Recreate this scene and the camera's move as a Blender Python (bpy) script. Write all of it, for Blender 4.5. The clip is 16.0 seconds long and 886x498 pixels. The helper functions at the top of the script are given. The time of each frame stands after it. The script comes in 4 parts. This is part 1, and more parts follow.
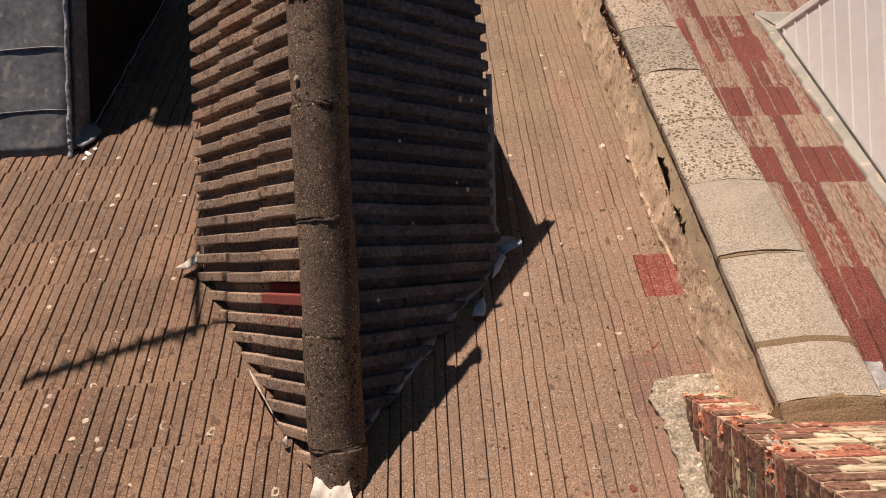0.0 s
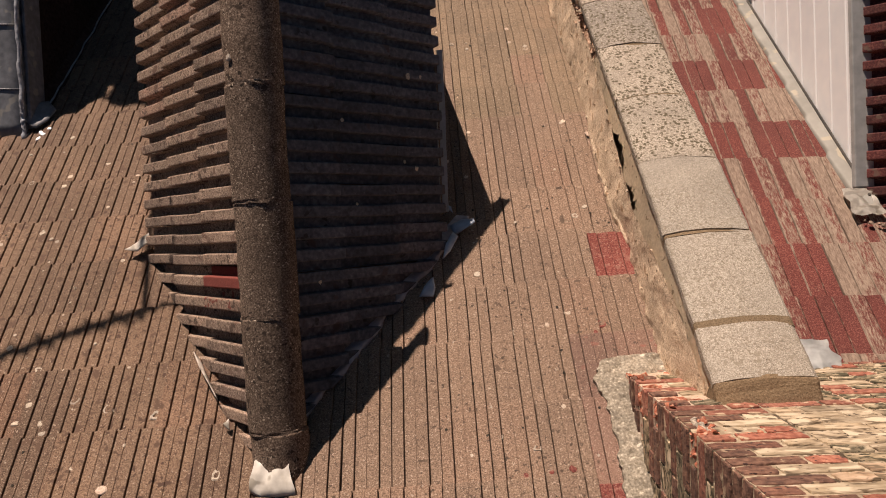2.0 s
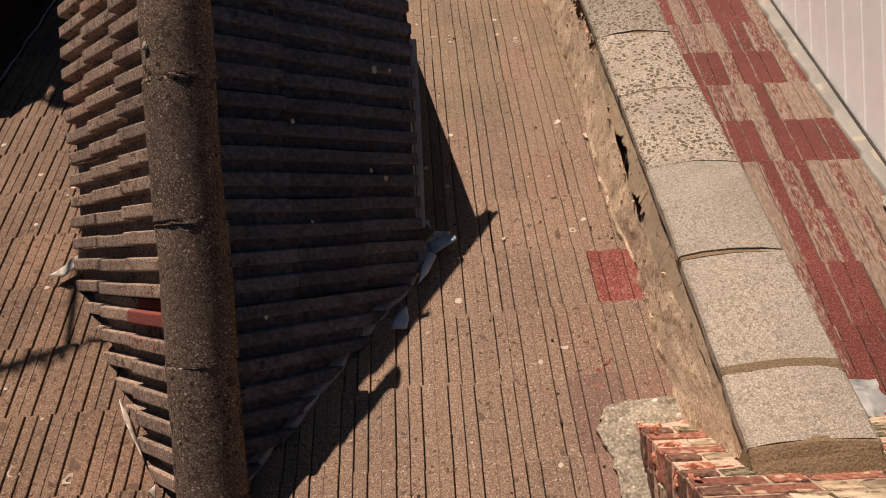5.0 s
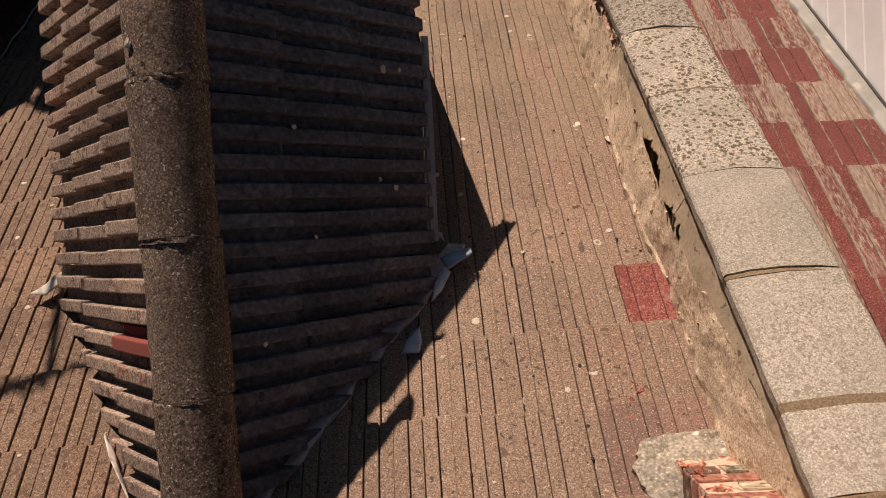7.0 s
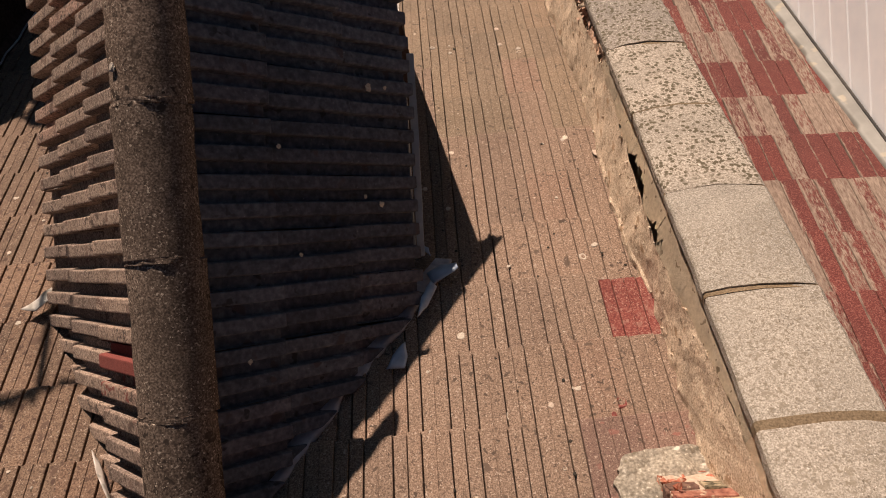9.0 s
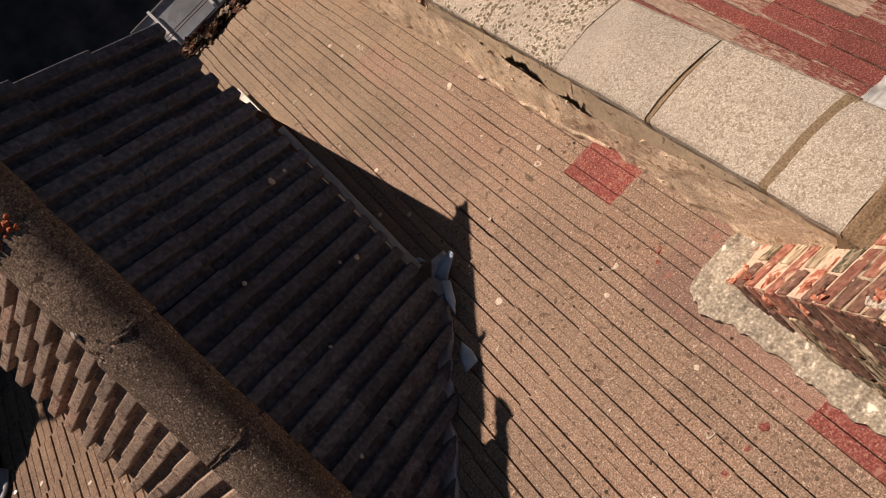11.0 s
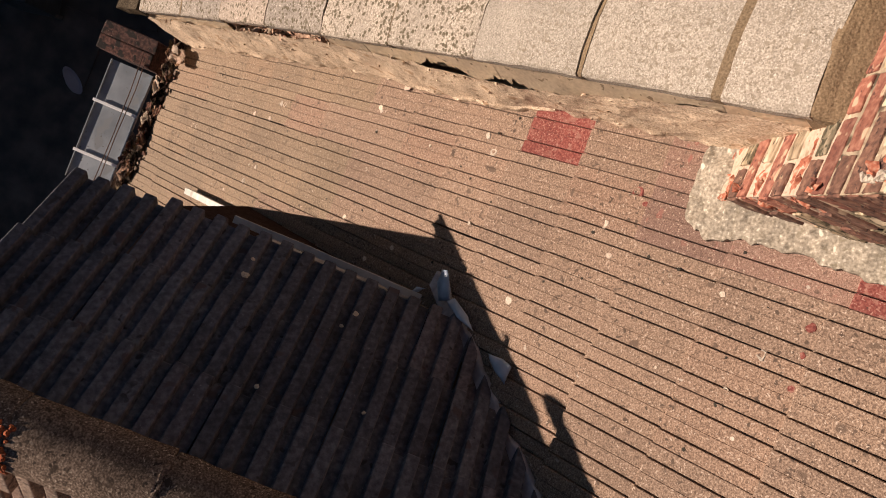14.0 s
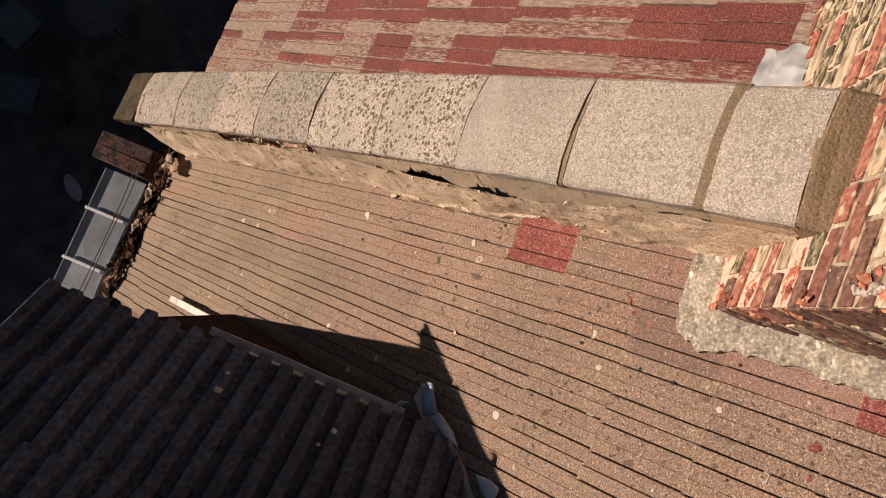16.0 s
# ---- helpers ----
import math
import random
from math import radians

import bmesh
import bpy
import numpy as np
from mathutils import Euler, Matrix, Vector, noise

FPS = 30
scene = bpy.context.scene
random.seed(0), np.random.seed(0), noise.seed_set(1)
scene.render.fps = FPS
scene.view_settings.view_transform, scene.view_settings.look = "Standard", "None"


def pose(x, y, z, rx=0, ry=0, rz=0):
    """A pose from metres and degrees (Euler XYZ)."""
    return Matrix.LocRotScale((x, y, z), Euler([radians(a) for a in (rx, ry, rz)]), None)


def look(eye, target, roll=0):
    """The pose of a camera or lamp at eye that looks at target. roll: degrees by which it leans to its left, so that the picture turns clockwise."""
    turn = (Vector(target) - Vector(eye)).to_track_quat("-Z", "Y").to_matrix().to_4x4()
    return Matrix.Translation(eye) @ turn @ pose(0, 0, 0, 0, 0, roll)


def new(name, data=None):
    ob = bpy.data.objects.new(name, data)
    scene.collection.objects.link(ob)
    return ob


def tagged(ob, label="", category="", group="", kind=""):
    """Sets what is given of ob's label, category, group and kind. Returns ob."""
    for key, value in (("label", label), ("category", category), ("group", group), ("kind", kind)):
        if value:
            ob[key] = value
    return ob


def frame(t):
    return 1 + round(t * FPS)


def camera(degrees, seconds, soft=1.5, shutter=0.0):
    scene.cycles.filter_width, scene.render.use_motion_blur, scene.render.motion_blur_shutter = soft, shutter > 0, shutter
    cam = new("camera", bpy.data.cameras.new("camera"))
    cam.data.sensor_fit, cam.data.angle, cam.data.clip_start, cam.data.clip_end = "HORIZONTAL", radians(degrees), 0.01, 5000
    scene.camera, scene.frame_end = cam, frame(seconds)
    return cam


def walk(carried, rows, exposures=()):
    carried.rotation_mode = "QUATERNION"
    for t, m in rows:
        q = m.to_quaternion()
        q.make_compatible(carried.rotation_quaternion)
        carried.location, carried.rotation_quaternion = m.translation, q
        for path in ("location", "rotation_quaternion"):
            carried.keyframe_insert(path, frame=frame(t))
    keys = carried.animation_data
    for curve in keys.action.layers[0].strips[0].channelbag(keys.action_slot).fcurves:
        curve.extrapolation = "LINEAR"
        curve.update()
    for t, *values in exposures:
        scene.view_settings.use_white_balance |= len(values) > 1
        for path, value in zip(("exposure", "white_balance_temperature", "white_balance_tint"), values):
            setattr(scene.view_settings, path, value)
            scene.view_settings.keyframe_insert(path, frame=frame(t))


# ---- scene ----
cam = camera(64.0, 16.0, soft=1.0)
# the roof's own axes: x along the eaves, y down the slope, z out of it
PITCH, TOP = 45.0, 9.8
ROOF = pose(0, 0, TOP, -PITCH)
PATH = [
    (0, (0.1948, 0.0786, 2.8329), (0.1473, 1.4996, 1.4262), -3.37),
    (0.5, (0.2577, 0.109, 2.8283), (0.2085, 1.472, 1.3655), -3.63),
    (1, (0.3187, 0.1243, 2.8109), (0.2714, 1.491, 1.3514), -3.67),
    (1.5, (0.3894, 0.1306, 2.8037), (0.3447, 1.4997, 1.3464), -3.68),
    (2, (0.4482, 0.1276, 2.8195), (0.4038, 1.4944, 1.3601), -3.77),
    (2.5, (0.48, 0.1163, 2.8368), (0.4361, 1.4846, 1.3788), -3.84),
    (3, (0.4995, 0.1089, 2.8642), (0.4552, 1.4796, 1.4084), -3.91),
    (3.5, (0.5226, 0.108, 2.8811), (0.4763, 1.4796, 1.4262), -4.08),
    (4, (0.5729, 0.1269, 2.8837), (0.5265, 1.5004, 1.4306), -4.15),
    (4.2, (0.5803, 0.2139, 2.8061), (0.5351, 1.5883, 1.3539), -4.15),
    (6.3, (0.4762, 0.7691, 2.3122), (0.4368, 2.1392, 0.8557), -4.32),
    (6.5, (0.4764, 0.7791, 2.3172), (0.4349, 2.1503, 0.8618), -4.38),
    (7, (0.4825, 0.7979, 2.3278), (0.4407, 2.1705, 0.8738), -4.43),
    (7.5, (0.5025, 0.806, 2.3419), (0.4603, 2.1811, 0.8902), -4.44),
    (8, (0.5226, 0.819, 2.3579), (0.4806, 2.1947, 0.9068), -4.5),
    (8.2, (0.5294, 0.8191, 2.3589), (0.4864, 2.1993, 0.9122), -4.53),
    (9.75, (0.556, 0.802, 2.43), (0.513, 2.175, 0.975), -5.3),
    (10.3, (0.5628, 0.7871, 2.4685), (0.5198, 2.1515, 1.0068), -13.79),
    (10.5, (0.5817, 0.7733, 2.4666), (0.53, 2.1391, 1.0065), -23.96),
    (11, (0.6383, 0.7654, 2.4682), (0.5659, 2.115, 0.994), -47.01),
    (11.5, (0.6744, 0.7646, 2.464), (0.5916, 2.115, 0.991), -57.04),
    (12, (0.7172, 0.773, 2.4423), (0.6268, 2.1235, 0.9699), -65.15),
    (12.5, (0.7341, 0.7913, 2.4155), (0.6393, 2.1406, 0.9423), -69.47),
    (13, (0.7406, 0.8063, 2.4167), (0.6466, 2.1569, 0.9446), -69.57),
    (13.5, (0.7517, 0.8165, 2.4224), (0.6587, 2.1671, 0.9502), -69.62),
    (14, (0.7675, 0.8284, 2.3979), (0.6747, 2.1816, 0.9282), -69.7),
    (14.5, (0.7913, 0.8486, 2.3419), (0.7411, 2.2184, 0.8855), -68.45),
    (15, (0.8074, 0.8688, 2.3096), (0.8539, 2.2676, 0.881), -65.73),
    (15.5, (0.8261, 0.8725, 2.2979), (0.8926, 2.2789, 0.8775), -65.17),
    (16, (0.8294, 0.8555, 2.2984), (0.9966, 2.2854, 0.91), -62.51),
]
# exposure, which closes and opens a little on the way
EXPOSURES = [(0, 0.8), (1.5, 0.7), (3.5, 0.58), (4.2, 0.58), (6.5, 0.65), (8.2, 0.68), (10.5, 0.72), (12, 0.82), (14, 0.93), (15, 0.87), (16, 0.74)]
walk(cam, [(t, ROOF @ look(e, g, r)) for t, e, g, r in PATH], EXPOSURES)

# ---- light ----
SUN = Vector((-0.23, 0.815, 0.185)).normalized()
world = bpy.data.worlds.new("sky")
scene.world = world
world.use_nodes = True
_n = world.node_tree.nodes
_sky = _n.new("ShaderNodeTexSky")
_sky.sky_type, _sky.sun_disc = "NISHITA", False
_sky.sun_elevation, _sky.sun_rotation = math.asin(SUN.z), math.atan2(SUN.x, SUN.y)
world.node_tree.links.new(_sky.outputs[0], _n["Background"].inputs[0])
_sky.dust_density, _sky.ozone_density = 0.4, 3.0
_n["Background"].inputs[1].default_value = 0.021
sun = new("sun", bpy.data.lights.new("sun", "SUN"))
sun.data.energy, sun.data.angle, sun.data.color = 4.0, radians(0.53), (1.0, 0.798, 0.655)
sun.matrix_world = look(SUN * 30, (0, 0, 0))


GAUGE, TILE_L, TILE_W, WIDE_W, RISE = 0.356, 0.42, 0.2152, 0.328, 0.007   # the roof tiles, and the neighbour's


# ---- materials ----
def material(name, colours, scale=40.0, rough=0.9, bump=0.3, bump_scale=300.0, metal=0.0, big=3.0, vary=0.25, specks=0.0, speck_col=(0.03, 0.025, 0.02), speck_scale=60.0, speck_at=0.5, stretch=None, pits=None, spec=0.5):
    """Noise between colours at two scales, a change of tone from piece to piece, specks, pits and grain."""
    m = bpy.data.materials.new(name)
    m.use_nodes = True
    nt = m.node_tree
    N, L = nt.nodes, nt.links
    b = N["Principled BSDF"]
    b.inputs["Roughness"].default_value = rough
    b.inputs["Metallic"].default_value = metal
    b.inputs["Specular IOR Level"].default_value = spec
    geo = N.new("ShaderNodeNewGeometry")
    info = N.new("ShaderNodeObjectInfo")
    pos = geo.outputs["Position"]
    if stretch:   # along the piece's own axes, at another place on each piece
        tc = N.new("ShaderNodeTexCoord")
        far = N.new("ShaderNodeMath")
        far.operation = "MULTIPLY"
        far.inputs[1].default_value = 40.0
        N.active = far
        L.new(info.outputs["Random"], far.inputs[0])
        mp = N.new("ShaderNodeMapping")
        mp.inputs["Scale"].default_value = stretch
        L.new(tc.outputs["Object"], mp.inputs["Vector"])
        L.new(far.outputs[0], mp.inputs["Location"])
        pos = mp.outputs[0]

    def tex(kind, s, detail=4.0):
        t = N.new(kind)
        t.inputs["Scale"].default_value = s
        if kind == "ShaderNodeTexNoise":
            t.inputs["Detail"].default_value = detail
        L.new(pos, t.inputs["Vector"])
        return t

    def ramp(src, stops):
        r = N.new("ShaderNodeValToRGB")
        while len(r.color_ramp.elements) < len(stops):
            r.color_ramp.elements.new(0.5)
        for e, (p, c) in zip(r.color_ramp.elements, stops):
            e.position, e.color = p, (*c, 1)
        L.new(src, r.inputs[0])
        return r.outputs[0]

    def mix(fac, a, c, mode="MIX"):
        x = N.new("ShaderNodeMix")
        x.data_type, x.blend_type = "RGBA", mode
        if isinstance(fac, (int, float)):
            x.inputs[0].default_value = fac
        else:
            L.new(fac, x.inputs[0])
        for k, v in ((6, a), (7, c)):
            if isinstance(v, tuple):
                x.inputs[k].default_value = (*v, 1)
            else:
                L.new(v, x.inputs[k])
        return x.outputs[2]

    fine, large = tex("ShaderNodeTexNoise", scale, 6.0), tex("ShaderNodeTexNoise", big, 3.0)
    k = len(colours)
    col = ramp(fine.outputs[0], [(0.32 + 0.36 * i / max(1, k - 1), c) for i, c in enumerate(colours)])
    tone = ramp(large.outputs[0], [(0.3, (1 - vary,) * 3), (0.7, (1 + 0.5 * vary,) * 3)])
    col = mix(1.0, col, tone, "MULTIPLY")
    each = ramp(info.outputs["Random"], [(0.0, (1 - vary, 1 - vary, 1 - 0.9 * vary)), (0.5, (1, 1, 1)), (0.8, (1 + 0.3 * vary, 1 + 0.2 * vary, 1 + 0.15 * vary)), (1.0, (1 + 0.2 * vary, 1 - 0.25 * vary, 1 - 0.3 * vary))])
    col = mix(1.0, col, each, "MULTIPLY")
    for p_scale, p_at, p_col, p_mask in pits or ():
        t = tex("ShaderNodeTexNoise", p_scale, 1.5)
        hole = ramp(t.outputs[0], [(p_at, (0, 0, 0)), (p_at + 0.05, (1, 1, 1))])
        if p_mask:
            g = tex("ShaderNodeTexNoise", p_mask, 2.0)
            hole = mix(1.0, hole, ramp(g.outputs[0], [(0.38, (0.12, 0.12, 0.12)), (0.6, (1, 1, 1))]), "MULTIPLY")
        col = mix(hole, col, p_col)
    if specks:
        t = tex("ShaderNodeTexVoronoi", speck_scale)
        near = ramp(t.outputs["Distance"], [(specks, (1, 1, 1)), (specks + 0.08, (0, 0, 0))])
        g = tex("ShaderNodeTexNoise", speck_scale * 0.4, 2.0)
        some = ramp(g.outputs[0], [(speck_at, (0, 0, 0)), (speck_at + 0.1, (1, 1, 1))])
        col = mix(mix(1.0, near, some, "MULTIPLY"), col, speck_col)
    L.new(col, b.inputs["Base Color"])
    grain = tex("ShaderNodeTexNoise", bump_scale, 6.0)
    bp = N.new("ShaderNodeBump")
    bp.inputs["Strength"].default_value, bp.inputs["Distance"].default_value = bump, 0.004
    L.new(grain.outputs[0], bp.inputs["Height"])
    L.new(bp.outputs[0], b.inputs["Normal"])
    return m


def strip_material(name, spread=0.2, bare_at=0.6):
    """Red painted tile worn to grey and tan in strips along its ribs; the strips change from tile to tile."""
    m = material(name, [(0.085, 0.018, 0.015), (0.15, 0.035, 0.028), (0.27, 0.105, 0.085)], scale=170, vary=0.2, bump=0.6)
    nt = m.node_tree
    N, L = nt.nodes, nt.links
    b = N["Principled BSDF"]
    was = b.inputs["Base Color"].links[0].from_socket
    tc, info = N.new("ShaderNodeTexCoord"), N.new("ShaderNodeObjectInfo")
    sep = N.new("ShaderNodeSeparateXYZ")
    L.new(tc.outputs["Object"], sep.inputs[0])
    q = N.new("ShaderNodeMath")
    q.operation = "MULTIPLY"
    L.new(sep.outputs[0], q.inputs[0])
    q.inputs[1].default_value = 4.0 / WIDE_W
    fl = N.new("ShaderNodeMath")
    fl.operation = "FLOOR"
    L.new(q.outputs[0], fl.inputs[0])
    comb = N.new("ShaderNodeCombineXYZ")
    L.new(fl.outputs[0], comb.inputs[0])
    L.new(info.outputs["Random"], comb.inputs[1])
    wn = N.new("ShaderNodeTexWhiteNoise")
    wn.noise_dimensions = "2D"
    L.new(comb.outputs[0], wn.inputs["Vector"])
    fine = N.new("ShaderNodeTexNoise")
    fine.inputs["Scale"].default_value, fine.inputs["Detail"].default_value, fine.inputs["Roughness"].default_value = 105.0, 8.0, 0.72
    far = N.new("ShaderNodeMath")
    far.operation = "MULTIPLY"
    far.inputs[1].default_value = 40.0
    L.new(info.outputs["Random"], far.inputs[0])
    mp = N.new("ShaderNodeMapping")
    mp.inputs["Scale"].default_value = (1.0, 0.2, 1.0)
    L.new(tc.outputs["Object"], mp.inputs["Vector"])
    L.new(far.outputs[0], mp.inputs["Location"])
    L.new(mp.outputs[0], fine.inputs["Vector"])
    add = N.new("ShaderNodeMath")
    add.operation = "MULTIPLY_ADD"
    L.new(fine.outputs[0], add.inputs[0])
    add.inputs[1].default_value = 0.8
    # some tiles keep most of their paint, others little
    whole = N.new("ShaderNodeMath")
    whole.operation = "MULTIPLY_ADD"
    L.new(info.outputs["Random"], whole.inputs[0])
    whole.inputs[1].default_value = spread
    strips = N.new("ShaderNodeMath")
    strips.operation = "MULTIPLY"
    strips.inputs[1].default_value = 0.34
    L.new(wn.outputs["Value"], strips.inputs[0])
    wrap = N.new("ShaderNodeMath")
    wrap.operation = "WRAP"
    wrap.inputs[1].default_value, wrap.inputs[2].default_value = WIDE_W / 2, 0.0
    L.new(sep.outputs[0], wrap.inputs[0])
    ribs = N.new("ShaderNodeValToRGB")
    ribs.color_ramp.elements.new(0.5)
    for e, (p, c) in zip(ribs.color_ramp.elements, ((0.0, 0.2), (0.58, 0.17), (0.7, 0.0))):
        e.position, e.color = p, (c, c, c, 1)
    halves = N.new("ShaderNodeMath")
    halves.operation = "MULTIPLY"
    halves.inputs[1].default_value = 2.0 / WIDE_W
    L.new(wrap.outputs[0], halves.inputs[0])
    L.new(halves.outputs[0], ribs.inputs[0])
    laid = N.new("ShaderNodeMath")
    L.new(strips.outputs[0], laid.inputs[0])
    L.new(ribs.outputs[0], laid.inputs[1])
    L.new(laid.outputs[0], whole.inputs[2])
    L.new(whole.outputs[0], add.inputs[2])
    r = N.new("ShaderNodeValToRGB")
    for e, (p, c) in zip(r.color_ramp.elements, ((bare_at, 0.0), (bare_at + 0.14, 1.0))):
        e.position, e.color = p, (c, c, c, 1)
    bare = N.new("ShaderNodeMix")
    bare.data_type = "RGBA"
    bare.inputs[6].default_value, bare.inputs[7].default_value = (0.15, 0.1, 0.076, 1), (0.37, 0.282, 0.22, 1)
    grit = N.new("ShaderNodeMapRange")
    grit.inputs[1].default_value, grit.inputs[2].default_value = 0.36, 0.66
    L.new(fine.outputs[0], grit.inputs[0])
    L.new(grit.outputs[0], bare.inputs[0])
    # paint rubbed off along the edge of each strip
    part_ = N.new("ShaderNodeMath")
    part_.operation = "FRACT"
    L.new(q.outputs[0], part_.inputs[0])
    rim = N.new("ShaderNodeValToRGB")
    for e, (p, c) in zip(rim.color_ramp.elements, ((0.0, 0.3), (0.14, 0.0))):
        e.position, e.color = p, (c, c, c, 1)
    L.new(part_.outputs[0], rim.inputs[0])
    both = N.new("ShaderNodeMath")
    L.new(add.outputs[0], both.inputs[0])
    L.new(rim.outputs[0], both.inputs[1])
    L.new(both.outputs[0], r.inputs[0])
    out = N.new("ShaderNodeMix")
    out.data_type = "RGBA"
    L.new(r.outputs[0], out.inputs[0])
    L.new(was, out.inputs[6])
    L.new(bare.outputs[2], out.inputs[7])
    L.new(out.outputs[2], b.inputs["Base Color"])
    return m


M_TILE = material("brown_tile", [(0.115, 0.075, 0.052), (0.245, 0.166, 0.118), (0.395, 0.285, 0.21)], scale=170, big=1.6, vary=0.13, bump=0.9, bump_scale=220, pits=((45, 0.63, (0.085, 0.057, 0.041), 5.0), (16, 0.7, (0.13, 0.088, 0.063), 0), (110, 0.64, (0.46, 0.36, 0.285), 0)))
M_TILE_OLIVE = material("olive_brown_tile", [(0.115, 0.08, 0.053), (0.24, 0.172, 0.115), (0.38, 0.288, 0.203)], scale=170, big=1.6, vary=0.13, bump=0.9, bump_scale=220, pits=((45, 0.62, (0.085, 0.06, 0.041), 5.0), (16, 0.7, (0.13, 0.093, 0.063), 0), (110, 0.65, (0.44, 0.36, 0.28), 0)))
# brown tile darkened for the duller light on the west part, with red-brown stains
M_TILE_DARK = material("darker_brown_tile", [(0.085, 0.05, 0.034), (0.195, 0.125, 0.083), (0.33, 0.23, 0.16)], scale=170, big=2.2, vary=0.2, bump=1.0, bump_scale=220, pits=((38, 0.6, (0.085, 0.048, 0.034), 4.0), (14, 0.62, (0.12, 0.072, 0.05), 0), (110, 0.65, (0.4, 0.31, 0.24), 0)))
M_TILE_PINK = material("brown_tile_with_red_traces", [(0.132, 0.075, 0.055), (0.244, 0.15, 0.114), (0.367, 0.244, 0.19)], scale=230, big=1.6, vary=0.15, bump=1.0, bump_scale=240, pits=((45, 0.64, (0.09, 0.058, 0.042), 5.0), (24, 0.65, (0.28, 0.115, 0.09), 5.0), (130, 0.64, (0.46, 0.35, 0.275), 0)))
# the dormer's tile, lightened for the sun on its west slope
M_TILE_OLD = material("mossy_brown_tile", [(0.12, 0.08, 0.06), (0.34, 0.245, 0.185), (0.56, 0.43, 0.34)], scale=130, big=5, vary=0.3, bump=1.0, pits=((40, 0.56, (0.1, 0.066, 0.05), 8.0), (18, 0.6, (0.16, 0.095, 0.072), 4.0), (150, 0.64, (0.52, 0.43, 0.35), 0)))
# the same dormer tile with the east slope's bluish shade put into its colour
M_TILE_SHADE = material("shaded_blue_grey_tile", [(0.062, 0.067, 0.086), (0.1, 0.106, 0.132), (0.155, 0.163, 0.2)], scale=45, big=4, vary=0.3, bump=0.6, bump_scale=130, pits=((26, 0.64, (0.035, 0.035, 0.042), 6.0), (12, 0.66, (0.075, 0.06, 0.068), 0), (90, 0.72, (0.2, 0.205, 0.23), 5.0)))
M_MAROON = material("dark_maroon_tile", [(0.05, 0.012, 0.014), (0.11, 0.026, 0.026), (0.19, 0.075, 0.062)], scale=110, big=5, vary=0.35, bump=0.7, pits=((20, 0.6, (0.15, 0.1, 0.078), 7.0),))
M_RED = material("red_tile", [(0.12, 0.027, 0.023), (0.2, 0.05, 0.04), (0.3, 0.115, 0.09)], scale=120, vary=0.15, bump=0.6, pits=((60, 0.62, (0.3, 0.14, 0.11), 7.0), (26, 0.6, (0.27, 0.13, 0.1), 6.0), (150, 0.6, (0.4, 0.22, 0.175), 9.0)))
M_REDWORN = strip_material("worn_red_tile", 0.2, 0.67)
M_REDKEPT = strip_material("painted_red_tile", 0.2, 0.87)


def half_red(name):
    """Brown mossy tile whose second rib keeps its red paint."""
    m = material(name, [(0.12, 0.08, 0.06), (0.3, 0.2, 0.15), (0.5, 0.37, 0.29)], scale=130, big=5, vary=0.2, bump=1.0, pits=((40, 0.56, (0.1, 0.066, 0.05), 8.0), (30, 0.6, (0.2, 0.06, 0.045), 0)))
    N, L = m.node_tree.nodes, m.node_tree.links
    b = N["Principled BSDF"]
    was = b.inputs["Base Color"].links[0].from_socket
    tc, sep, nz = N.new("ShaderNodeTexCoord"), N.new("ShaderNodeSeparateXYZ"), N.new("ShaderNodeTexNoise")
    nz.inputs["Scale"].default_value, nz.inputs["Detail"].default_value = 120.0, 6.0
    L.new(tc.outputs["Object"], sep.inputs[0])
    L.new(tc.outputs["Object"], nz.inputs["Vector"])
    add = N.new("ShaderNodeMath")
    add.operation = "MULTIPLY_ADD"
    add.inputs[1].default_value = 0.03
    L.new(nz.outputs[0], add.inputs[0])
    L.new(sep.outputs[0], add.inputs[2])
    step = N.new("ShaderNodeMath")
    step.operation = "GREATER_THAN"
    step.inputs[1].default_value = 0.108
    L.new(add.outputs[0], step.inputs[0])
    paint = N.new("ShaderNodeMix")
    paint.data_type = "RGBA"
    paint.inputs[6].default_value, paint.inputs[7].default_value = (0.13, 0.024, 0.02, 1), (0.33, 0.085, 0.066, 1)
    L.new(nz.outputs[0], paint.inputs[0])
    out = N.new("ShaderNodeMix")
    out.data_type = "RGBA"
    L.new(step.outputs[0], out.inputs[0])
    L.new(was, out.inputs[6])
    L.new(paint.outputs[2], out.inputs[7])
    L.new(out.outputs[2], b.inputs["Base Color"])
    return m


M_HALFRED = half_red("half_red_tile")
M_RIDGE = material("ridge_concrete", spec=0.0, colours=[(0.075, 0.056, 0.046), (0.16, 0.121, 0.096), (0.31, 0.243, 0.195)], scale=150, big=6, vary=0.25, bump=0.12, bump_scale=170, pits=((55, 0.6, (0.05, 0.04, 0.034), 3.0), (22, 0.63, (0.065, 0.05, 0.041), 3.0), (105, 0.63, (0.5, 0.42, 0.34), 7.0)))
M_COPING = material("coping_concrete", [(0.2, 0.172, 0.136), (0.35, 0.311, 0.26), (0.53, 0.48, 0.415)], scale=190, big=2.5, vary=0.12, bump=1.0, bump_scale=130, pits=((95, 0.58, (0.23, 0.193, 0.145), 3.0), (30, 0.62, (0.26, 0.222, 0.172), 2.2), (200, 0.65, (0.6, 0.55, 0.49), 0)), specks=0.16, speck_col=(0.15, 0.122, 0.086), speck_scale=70, speck_at=0.55)
